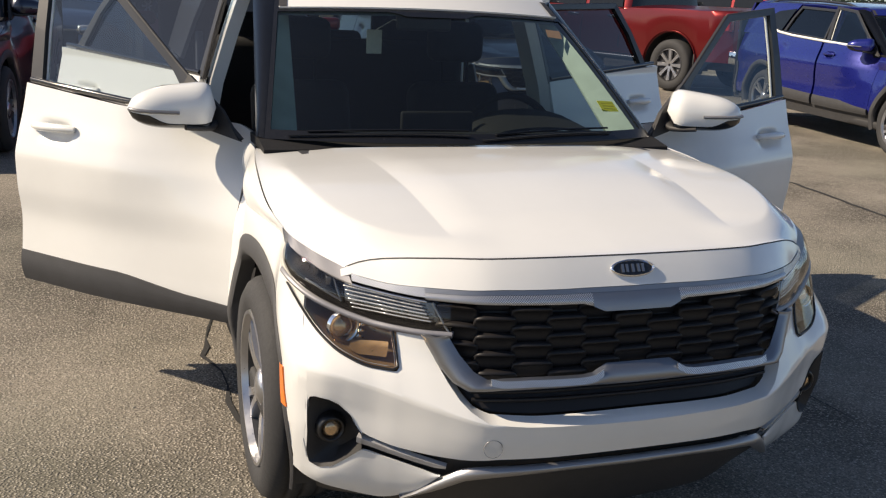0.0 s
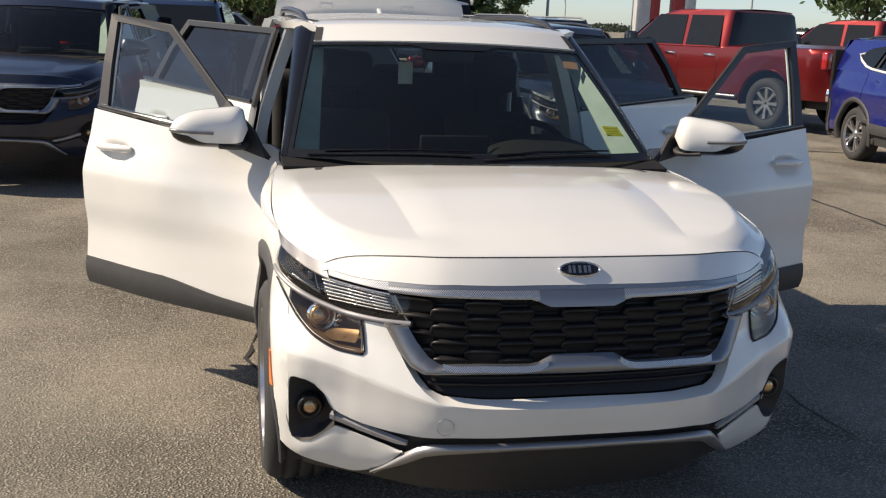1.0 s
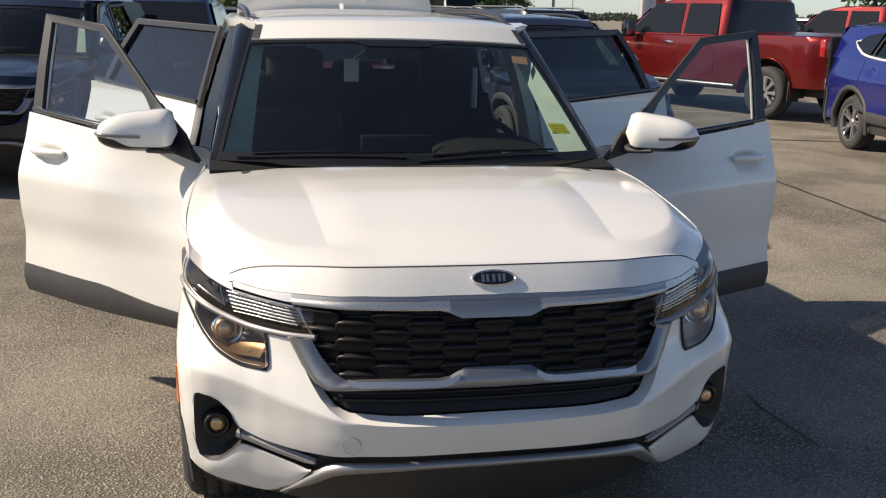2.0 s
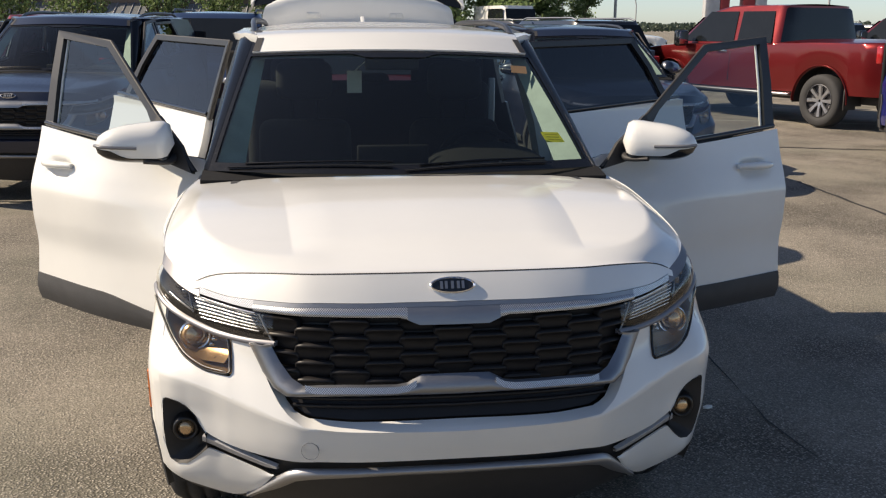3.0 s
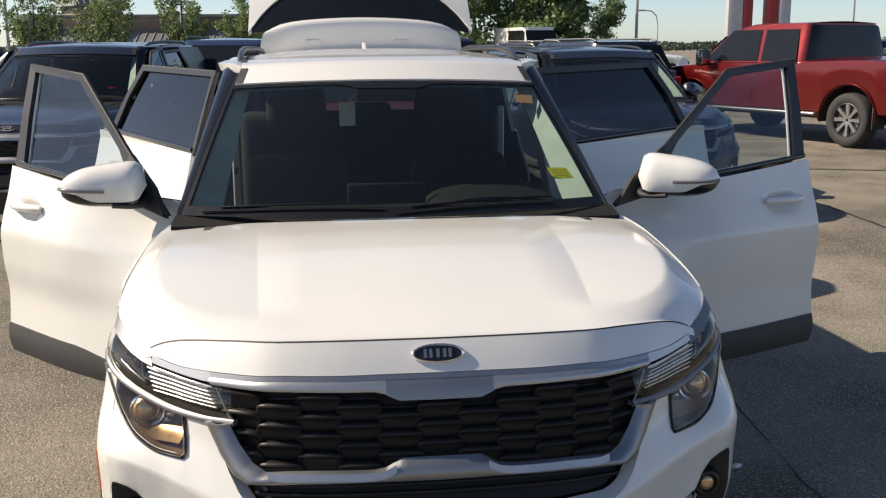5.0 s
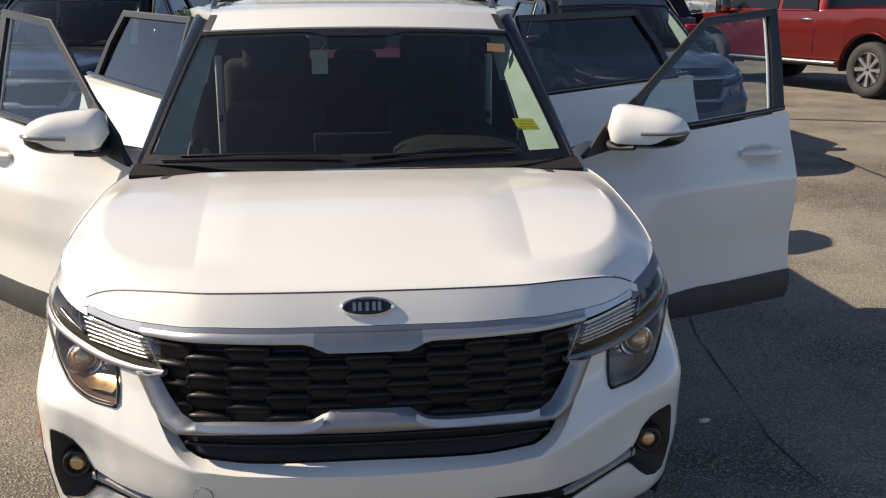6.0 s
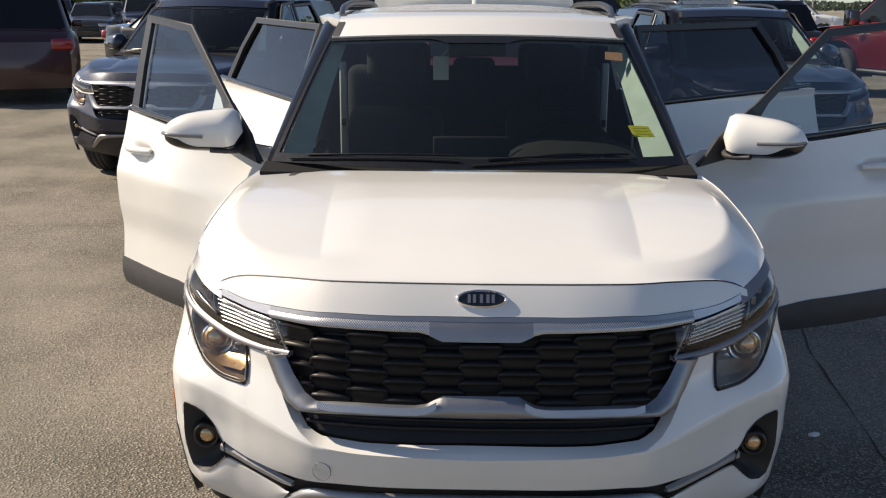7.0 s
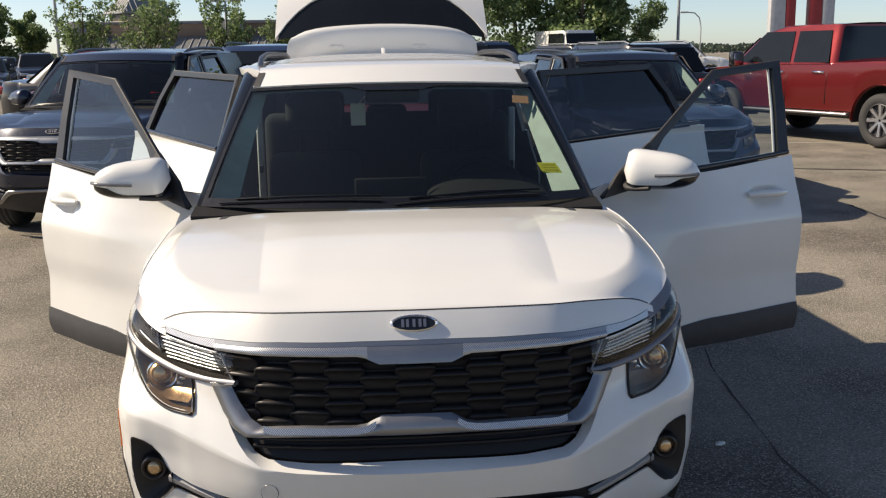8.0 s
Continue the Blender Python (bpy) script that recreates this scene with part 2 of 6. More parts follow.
def hull_shape(bm, outline, y0, y1, bevel=0.0, m=None):
    """A flat outline of (x, z) made solid from y0 to y1."""
    tmp = bmesh.new()
    a = [tmp.verts.new((x, y0, z)) for x, z in outline]
    tmp.faces.new(a)
    r = bmesh.ops.extrude_face_region(tmp, geom=tmp.faces[:])
    for v in r["geom"]:
        if isinstance(v, bmesh.types.BMVert):
            v.co.y = y1
    bmesh.ops.recalc_face_normals(tmp, faces=tmp.faces[:])
    if bevel:
        bmesh.ops.bevel(tmp, geom=tmp.edges[:], offset=bevel, segments=2, affect="EDGES", profile=0.5)
    if m is not None:
        bmesh.ops.transform(tmp, matrix=m, verts=tmp.verts[:])
    join(bm, tmp)
    return bm


# ---- the shape of the compact SUV ----
# local axes: front at y = 0, rear at +y, x across, z up
PLAN = [(0, 0), (.2, .006), (.365, .028), (.49, .085), (.57, .14), (.618, .18), (.675, .225), (.736, .277), (.787, .345), (.824, .45), (.847, .62),
        (.865, .85), (.875, 1.15), (.882, 1.5), (.883, 2.2), (.882, 3.2), (.87, 3.8), (.83, 4.14), (.745, 4.28), (.5, 4.35), (0, 4.37)]
_len = np.concatenate(([0], np.cumsum([math.dist(a, b) for a, b in zip(PLAN, PLAN[1:])])))
plan_x = curve([(s, p[0]) for s, p in zip(_len, PLAN)])
plan_d = curve([(s, p[1]) for s, p in zip(_len, PLAN)])
_dense = np.linspace(0, _len[-1], 1500)
_dx, _dd = np.array([plan_x(s) for s in _dense]), np.array([plan_d(s) for s in _dense])
_half = int(np.argmax(_dx))
_low = line([(.18, .06), (.33, -.035), (.40, -.060), (.45, -.082), (.49, -.096), (.545, -.110)])
_high = curve([(.545, -.110), (.60, -.080), (.67, -.05), (.80, -.03), (.835, -.015), (.88, .01), (.918, .035), (1.0, .10)])
nose_y = lambda z: _low(z) if z < .545 else _high(z)
CREASE = curve([(0, .545), (.36, .545), (.42, .556), (.52, .578), (.62, .604), (.70, .620), (.80, .625), (5, .625)])      # the bumper's fold, z over x


def fold(x, z):
    """Height in the nose's profile of a place on the bumper."""
    return z - (CREASE(x) - .545) * smooth(.44, .545, z) * smooth(.76, CREASE(x) + .01, z)


wide_front = curve([(.18, .96), (.35, .985), (.5, 1.0), (.65, 1.0), (.78, .985), (.87, .955), (.95, .90)])
wide_side = curve([(.18, .95), (.33, .972), (.44, .992), (.52, .985), (.62, .978), (.74, .992), (.84, .995), (.92, .975), (1.0, .945), (1.12, .91)])


def s_of_x(x):
    return float(np.interp(x, _dx[:_half], _dense[:_half]))


def s_of_y(y):
    return float(np.interp(y, _dd, _dense))


def surf(s, z, off=0.0):
    """A point of the body's outer skin."""
    g = -1 if s < 0 else 1
    s = abs(s)
    d = plan_d(s)
    b = smooth(.5, 1.15, d)
    w = wide_front(z) * (1 - b) + wide_side(z) * b
    f = max(0, 1 - d / .9)
    tx, td = plan_x(s + .004) - plan_x(s - .004 if s > .004 else 0), plan_d(s + .004) - plan_d(max(s - .004, 0))
    n = math.hypot(tx, td) or 1
    corner = .08 * smooth(.50, .86, plan_x(s)) * (1 - smooth(.45, 1.0, d)) * smooth(.76, .60, z)
    w -= .12 * smooth(1.75, 1.22, d) * smooth(.58, 1.02, z) * smooth(.9, 1.15, d)
    w -= .066 * smooth(.34, .56, d) * smooth(1.9, 1.15, d)
    return Vector((g * (plan_x(s) * w + off * td / n), d + nose_y(fold(plan_x(s), z)) * f - corner - off * tx / n, z))


def pt(x, z, off=0.0):
    g = -1 if x < 0 else 1
    return surf(g * s_of_x(min(abs(x) / wide_front(z), .880)), z, off)


def pty(y, z, off=0.0, side=1):
    return surf(side * s_of_y(y), z, off)


def bandx(bm, xa, xb, top, bot, off=0.0, nx=16, nz=4, sides=(-1, 1), crease=False):
    """Front skin between two outlines z(x). From the middle outwards if xa is 0."""
    spans = [(-xb, xb)] if xa == 0 else [(-xb, -xa) if g < 0 else (xa, xb) for g in sides]
    for a, b in spans:
        n = nx * 2 if xa == 0 else nx
        xs = [a + (b - a) * i / n for i in range(n + 1)]
        rows = []
        for j in range(nz + 1):
            v = j / nz
            row = []
            for x in xs:
                zt, zb = top(abs(x)), bot(abs(x))
                o = off(abs(x), v) if callable(off) else off
                z = zt + (zb - zt) * v
                if crease:
                    k, c = round(nz * .55), min(max(CREASE(abs(x)), zb), zt - .002)
                    z = zt + (c - zt) * j / k if j <= k else c + (zb - c) * (j - k) / (nz - k)
                row.append(pt(x, z, o))
            rows.append(row)
        grid(bm, rows)
    return bm


def bandy(bm, ya, yb, top, bot, off=0.0, ny=16, nz=6, side=1, shift=(0, 0, 0)):
    ys = [ya + (yb - ya) * i / ny for i in range(ny + 1)]
    if side < 0:
        ys = ys[::-1]
    rows = []
    for j in range(nz + 1):
        v = j / nz
        row = []
        for y in ys:
            zt, zb = top(y), bot(y)
            o = off(y, v) if callable(off) else off
            row.append(pty(y, zt + (zb - zt) * v, o, side) - Vector(shift))
        rows.append(row)
    grid(bm, rows)
    return bm


# outlines of the front, z over x
HOODLINE = curve([(0, .913), (.2, .9125), (.33, .9100), (.43, .9050), (.51, .8970), (.58, .8855), (.625, .8725), (.655, .858)])
CHROME_TOP = curve([(0, .846), (.1, .846), (.21, .845), (.33, .845), (.41, .841), (.497, .838), (.57, .835), (.634, .842), (.655, .850)])
MESH_TOP = line([(0, .794), (.09, .794), (.13, .812), (.33, .814), (.49, .813)])
MESH_BOT = line([(0, .672), (.086, .671), (.122, .653), (.15, .649), (.28, .650), (.345, .648), (.377, .655), (.40, .668), (.433, .70), (.452, .732), (.475, .783), (.49, .812)])
LAMP_TOP = curve([(.45, .808), (.49, .812), (.56, .816), (.626, .822), (.66, .828), (.70, .842), (.745, .866), (.79, .891)])
LAMP_BOT = curve([(.456, .744), (.519, .742), (.598, .745), (.66, .757), (.721, .777), (.745, .789), (.785, .820)])
LOW_TOP = lambda x: LAMP_BOT(x) - .014
LOW_BOT = curve([(.562, .654), (.570, .645), (.62, .647), (.681, .667), (.722, .700), (.750, .742), (.776, .792)])
GRILLE_LOW = line([(0, .554), (.15, .552), (.27, .552), (.343, .556), (.38, .558), (.417, .570), (.446, .601), (.475, .653), (.505, .7235)])
LEDGE = line([(0, .535), (.1, .536), (.29, .541), (.38, .549), (.417, .570), (.446, .601), (.475, .652), (.505, .723)])
BUMP_BOT = curve([(0, .450), (.15, .448), (.33, .447), (.43, .440), (.477, .441), (.553, .449), (.62, .468), (.645, .482)])
SKID_TOP = curve([(0, .429), (.15, .428), (.325, .423), (.38, .420), (.415, .412), (.45, .385), (.53, .297)])
SKID_BOT = curve([(0, .400), (.15, .400), (.33, .388), (.40, .374), (.445, .342), (.53, .283)])
FLAP_TOP = line([(.447, .378), (.473, .384), (.524, .397), (.634, .427), (.645, .416), (.672, .385), (.695, .364), (.722, .357), (.746, .366), (.758, .400), (.760, .432)])
SKIRT = curve([(.447, .400), (.526, .300), (.585, .276), (.66, .288), (.733, .308), (.80, .352), (.83, .375)])
POCKET_TOP = line([(.637, .470), (.652, .492), (.664, .518), (.690, .543), (.712, .553), (.742, .556), (.754, .550), (.760, .51)])


def hood_edge(v):
    return Vector((HE[0](v), HE[1](v), HE[2](v)))


HE = [curve([(v, p[k]) for v, p in ((0, (.655, .238, .858)), (.16, (.727, .335, .882)), (.32, (.765, .445, .900)), (.5, (.777, .64, .928)), (.75, (.760, .95, .976)), (1, (.733, 1.13, .993)))]) for k in range(3)]
HOOD_Y = curve([(0, .035), (.1, .09), (.3, .27), (.6, .60), (1, 1.0)])


def hood_crease(v):
    """Where the sharp inner edge of the hood's scallop runs."""
    return .385 + .07 * v


def hood_columns(v, na, nb):
    e = hood_edge(v).x
    c = hood_crease(v)
    half = list(np.linspace(0, (c - .008) / e, na)) + [(c - .003) / e, (c + .001) / e, (c + .005) / e, (c + .009) / e] + list(np.linspace((c + .02) / e, 1, nb))
    return [-u for u in half[::-1]] + half[1:]


HOOD_TOP = curve([(0, .905), (.17, .935), (.3, .966), (.6, 1.012), (.8, 1.020), (1.0, 1.018), (1.15, 1.014)])


def hood_plan(u, v):
    e = hood_edge(v)
    k = min(abs(u), 1) * .655
    cy = HOOD_Y(v)
    gy = (1 - v) * (pt(k, HOODLINE(k)).y - .035) / (.238 - .035) + v * u * u
    return abs(u) * e.x, cy + (e.y - cy) * gy


def hood_roll(x, y):
    """How far a place lies outside the rounded pan of the hood, softly in the middle, sharply at the sides."""
    r = .75 * (((x / .70) ** 4.5 + (max(1.1 - y, 0) / .93) ** 4.5) ** (1 / 4.5) - 1)
    soft = .002 + .07 * (1 - smooth(.26, .42, x)) + .03 * smooth(.7, 1.0, y)
    return (r + math.sqrt(r * r + soft * soft)) / 2


def hood_plate(x, y):
    return HOOD_TOP(y) - .028 * (x / .7) ** 2


def hood_point(u, v):
    x, y = hood_plan(u, v)
    k = min(abs(u), 1) * .655
    xf, yf = hood_plan(u, 0)
    e = hood_edge(v)
    kf = (hood_plate(xf, yf) - HOODLINE(k)) / hood_roll(xf, yf)
    ke = (hood_plate(e.x, e.y) - e.z) / hood_roll(e.x, e.y)
    a, b = 1 / (v + .015), 1 / (1 - min(abs(u), 1) + .015)
    if v == 0:
        a, b = 1, 0
    elif abs(u) >= 1:
        a, b = 0, 1
    z = hood_plate(x, y) - hood_roll(x, y) * (a * kf + b * ke) / (a + b)
    xc = hood_crease(v)
    h = .011 * smooth(.155, .27, y) * (1 - smooth(.55, 1.0, y))
    z -= h * (max(0, 1 - (xc - x) / .12) ** 1.5 if x < xc else max(0, 1 - (x - xc) / .26) ** 1.5)
    return Vector((math.copysign(x, u), y, z))


def up_x(z, y=2.3):
    """Half-width of the side windows' plane at a height."""
    return .727 + .074 * smooth(1.15, 2.2, y) - .31 * (z - 1.07) - .12 * max(0, z - 1.25) ** 2


FRONT_FRAME = [((1.25, 1.0), (1.44, 1.045)), ((1.57, 1.225), (1.577, 1.198)), ((1.875, 1.452), (1.886, 1.427)), ((2.245, 1.486), (2.198, 1.456)), ((2.218, 1.30), (2.170, 1.285)), ((2.188, 1.112), (2.138, 1.115))]
REAR_FRAME = [((2.235, 1.098), (2.262, 1.115)), ((2.225, 1.28), (2.250, 1.27)), ((2.218, 1.448), (2.243, 1.426)), ((2.96, 1.466), (2.938, 1.442)), ((3.055, 1.33), (3.03, 1.318)), ((3.15, 1.150), (3.115, 1.135))]


def mirror_shell(bm, a0, a1, grow=0.0):
    """Skin of the mirror's housing, along its axis, between two angles round it."""
    inner, outer = Vector((-.039, .091, 1.095)), Vector((.156, .294, 1.092))
    axis = (outer - inner).normalized()
    across = Vector((axis.y, -axis.x, 0))                   # towards the front
    n, k = 16, 12
    rows = []
    for i in range(n + 1):
        t = i / n
        r = (1 - abs(2 * t - 1) ** (2.7 if t > .5 else 8)) ** .5
        depth, up, down = (.075 + grow) * r, (.091 + grow - .032 * t) * r, (.068 + grow - .012 * t) * r
        c = inner.lerp(outer, t) + across * (-.01 + .02 * t)
        row = []
        for j in range(k + 1):
            dip = radians(26) * smooth(.78, .5, t)              # the painted shell hangs lower on its inner half
            lo_a, hi_a = (a0 - dip, a1) if a0 < 0 else (a0, a1 - dip)
            a = lo_a + (hi_a - lo_a) * j / k
            ca, sa = math.cos(a), math.sin(a)
            row.append(c + across * depth * math.copysign(abs(ca) ** .85, ca) + Vector((0, 0, up * sa ** .95 if sa > 0 else -down * (-sa) ** .5)))
        rows.append(row)
    grid(bm, rows)
    bmesh.ops.recalc_face_normals(bm, faces=bm.faces[:])
    return bm


def side_door(car, paint_mat, side, front, angle, glass_mat, detailed):
    """One door with its frame, glass, cladding, handle and, in front, the mirror. Origin at the hinge."""
    y0, y1 = (1.25, 2.20) if front else (2.24, 3.24)
    hinge = Vector((side * (.775 if front else .75), y0, 0))
    m = Matrix.Translation(hinge) @ pose(0, 0, 0, 0, 0, -side * angle)
    belt = line([(1.25, 1.0), (1.32, 1.035), (2.27, 1.112), (3.24, 1.155)])
    arch = lambda y: .335 + math.sqrt(max(0, .45 ** 2 - (y - 3.39) ** 2)) if y > 2.95 else 0
    clad_top = line([(1.25, .437), (1.45, .452), (1.70, .488), (2.27, .495), (3.24, .52)])
    low = lambda y: max(clad_top(y) - .004, arch(y))
    hy, hz = (2.015, .955) if front else (3.0, .975)
    deep = lambda y, v: -.020 * math.exp(-((y - hy) / .075) ** 4 - ((belt(y) + (low(y) - belt(y)) * v - hz + .004) / .032) ** 4)
    bm = bandy(bmesh.new(), y0, y1, belt, low, deep, 72 if detailed else 20, 56 if detailed else 18, side, hinge)
    door = part("door", bm, paint_mat, car, "open front door in the body's paint" if front and angle else "", .035, m)
    bottom = line([(1.25, .372), (3.24, .385)])
    bm = bandy(bmesh.new(), y0 + .004, y1 - .004, clad_top, lambda y: max(bottom(y), arch(y) - .06) if y > 2.95 else bottom(y), lambda y, v: .010 - .02 * abs(v - .4) ** 2, 16, 4, side, hinge)
    part("sill_cladding", bm, CLADDING, door, "dark grey plastic cladding", .03)
    trim_top = lambda y: belt(y) - .01
    bm = bandy(bmesh.new(), y0 + .02, y1 - .02, trim_top, lambda y: max(bottom(y) + .03, arch(y) + .02), lambda y, v: -.06 - .03 * smooth(.2, .5, v), 10, 6, side, hinge)
    part("inner_trim", bm, DASH, door, "", .02)
    frame = FRONT_FRAME if front else REAR_FRAME
    P = lambda y, z, o=0: Vector((side * (up_x(z, y) + o), y, z)) - hinge
    bm = bmesh.new()
    ring = frame + [frame[0]]
    outer = [P(*a) for a, b in ring]
    inner = [P(*b, -.004) for a, b in ring]
    rows = [outer, inner]
    grid(bm, rows, flip=side < 0)
    bmesh.ops.recalc_face_normals(bm, faces=bm.faces[:])
    me = part("window_frame", bm, FRAME_BLACK, door, "satin black window frame", flat=True)
    s = me.modifiers.new("thickness", "SOLIDIFY")
    s.thickness, s.offset = .022, 0
    bm = bmesh.new()
    bm.faces.new([bm.verts.new(P(b[0], b[1], -.010)) for a, b in frame])
    part("window", bm, glass_mat, door, "", flat=True)
    # belt moulding
    bm = tube(bmesh.new(), [P(y, belt(y) + .012, .006) for y in np.linspace(y0 + (.24 if front else .02), y1 - .01, 7)], .011, 6)
    part("belt_moulding", bm, GLOSS_BLACK, door)
    run = [P(b[0] - .006, b[1], -.014) for a, b in frame[3:]] if front else [P(b[0] + .006, b[1], -.014) for a, b in frame[:3]]
    part("weatherstrip", tube(bmesh.new(), [P(*a, .004) for a, b in frame], .007, 6), BLACK_PLASTIC, door, "thin black rubber edge")
    part("glass_run", tube(bmesh.new(), run, .006, 6), GLASS_RUN, door, "pale inner glass channel")
    if not detailed:
        return door
    # handle with its bowl
    C = lambda y, z, o: pty(y, z, o, side) - hinge
    bm = tube(bmesh.new(), [C(hy - .10, hz + .012, .008), C(hy - .08, hz + .013, .016), C(hy - .02, hz + .012, .024), C(hy + .05, hz + .010, .023), C(hy + .085, hz + .008, .015), C(hy + .105, hz + .007, .006)], lambda t: .020 - .007 * abs(2 * t - 1), 10, .85)
    part("door_handle", bm, paint_mat, door)
    if front:
        mm = Matrix.Diagonal((side, 1, 1, 1)) @ Matrix.Translation((.035, 0, 0))

        def mirrored(bm):
            bmesh.ops.transform(bm, matrix=mm, verts=bm.verts[:])
            bmesh.ops.recalc_face_normals(bm, faces=bm.faces[:])
            return bm
        part("mirror_cap", mirrored(mirror_shell(bmesh.new(), radians(-4), radians(184))), paint_mat, door, "door mirror cap in body paint")
        part("mirror_base", mirrored(mirror_shell(bmesh.new(), radians(184), radians(356), .003)), GLOSS_BLACK, door, "black underside of the door mirror")
        bm = bmesh.new()
        inner, outer = Vector((-.039, .091, 1.088)), Vector((.156, .294, 1.088))
        ax = (outer - inner).normalized()
        ac = Vector((ax.y, -ax.x, 0))
        tube(bm, [inner.lerp(outer, t) + ac * (.082 * (1 - abs(2 * t - 1) ** 4) ** .5 - .012 + .02 * t) + Vector((0, 0, .012 * (t - .5))) for t in np.linspace(.42, .97, 8)], .0065, 6)
        part("turn_signal", mirrored(bm), SIGNAL_GREY, door)
        bm = bmesh.new()
        tube(bm, [(.075, .12, 1.038), (.03, .10, 1.034), (-.015, .10, 1.032), (-.05, .115, 1.040), (-.085, .16, 1.055)], lambda k: .013 + .012 * k, 12, .66)
        part("mirror_arm", mirrored(bm), BLACK_PLASTIC, door)
        bm = bmesh.new()
        lathe(bm, [(.0001, 0), (.058, 0), (.060, -.004)], 20, Matrix.Translation(inner.lerp(outer, .5) - ac * .066 + Vector((0, 0, .02))) @ Matrix.Rotation(math.atan2(ac.y, ac.x), 4, "Z") @ Matrix.Rotation(radians(-9), 4, "Y") @ Matrix.Diagonal((1, 1.5, .9, 1)))
        part("mirror_glass", mirrored(bm), DARK_ALLOY, door)
        # black sail at the foot of the window
        bm = bmesh.new()
        tri = [(1.250, .992), (1.345, 1.087), (1.50, 1.186), (1.525, 1.13), (1.50, 1.065), (1.40, 1.018)]
        bm.faces.new([bm.verts.new(P(y, z, .006)) for y, z in tri])
        bmesh.ops.recalc_face_normals(bm, faces=bm.faces[:])
        s = part("mirror_sail", bm, BLACK_PLASTIC, door, flat=True).modifiers.new("thickness", "SOLIDIFY")
        s.thickness, s.offset = .02, 0
    return door


BEZEL_BLACK = plain("bezel_black", (0.012, 0.012, 0.013), 0.3)
RIB_PAINT = plain("silver_rib", (0.5, 0.5, 0.51), 0.4, 0.3)
FRAME_BLACK = plain("satin_black_film", (0.022, 0.022, 0.024), 0.36, 0.0, grain=200, vary=0.06)
SIGNAL_GREY = plain("signal_lens_grey", (0.16, 0.16, 0.17), 0.2, coat=0.8)


def wheel(car, m, rim_mat, spokes=5):
    w = new("wheel")
    w.parent, w.matrix_basis = car, m
    R, T = .335, .105
    bm = lathe(bmesh.new(), [(.232, -T + .01), (.245, -T), (.29, -T - .004), (.318, -T + .012), (.332, -T + .035), (R, -.052), (.327, -.050), (.327, -.042), (R, -.040), (R, -.006), (.327, -.004), (.327, .004), (R, .006), (R, .040), (.327, .042), (.327, .050), (R, .052), (.332, T - .035), (.318, T - .012), (.29, T + .004), (.245, T), (.232, T - .01)], 48)
    part("tyre", bm, RUBBER, w)
    bm = lathe(bmesh.new(), [(.232, T - .008), (.222, T - .004), (.212, T - .03), (.205, -.02), (.205, -T + .01), (.232, -T + .01)], 40)
    part("rim", bm, DARK_ALLOY, w)
    part("rim_lip", lathe(bmesh.new(), [(.234, T - .012), (.231, T - .001), (.221, T - .001), (.213, T - .022)], 40), rim_mat, w)
    for i in range(spokes):
        a = 2 * math.pi * i / spokes
        bm = bmesh.new()
        for da in (-.16, .16):
            rows = []
            for r, wd, x0 in ((.045, .022, T - .035), (.10, .017, T - .022), (.16, .016, T - .018), (.218, .022, T - .02)):
                ang = a + da * (.5 + .5 * r / .2)
                c, s_ = math.cos(ang), math.sin(ang)
                rows.append([(x0 - .03, c * r - s_ * wd, s_ * r + c * wd), (x0, c * r - s_ * wd * .7, s_ * r + c * wd * .7), (x0, c * r + s_ * wd * .7, s_ * r - c * wd * .7), (x0 - .03, c * r + s_ * wd, s_ * r - c * wd)])
            grid(bm, rows)
        bmesh.ops.recalc_face_normals(bm, faces=bm.faces[:])
        part("spoke", bm, rim_mat, w, thick=.0)
    bm = lathe(bmesh.new(), [(.0001, T - .012), (.03, T - .014), (.055, T - .025), (.06, T - .06)], 24)
    part("hub_cap", bm, rim_mat, w)
    bm = lathe(bmesh.new(), [(.0001, .0), (.15, .0), (.15, .02), (.0001, .02)], 24)
    part("brake_disc", bm, DARK_ALLOY, w)
    return w


def front_seat(x, y, car):
    seat = new("front_seat")
    seat.parent, seat.matrix_basis = car, Matrix.Translation((x, y, 0))
    part("seat_cushion", box(bmesh.new(), -.225, .225, -.48, .05, .42, .60, .06, 3), SEAT, seat)
    part("backrest", box(bmesh.new(), -.215, .215, 0, .16, .52, 1.13, .06, 3, Matrix.Translation((0, .0, .55)) @ pose(0, 0, 0, -16) @ Matrix.Translation((0, 0, -.55))), SEAT, seat)
    part("headrest", box(bmesh.new(), -.13, .13, .16, .27, 1.18, 1.36, .045, 3), SEAT, seat)
    bm = tube(bmesh.new(), [(-.06, .20, 1.08), (-.06, .21, 1.22)], .008)
    tube(bm, [(.06, .20, 1.08), (.06, .21, 1.22)], .008)
    part("headrest_posts", bm, DASH, seat)
    return seat


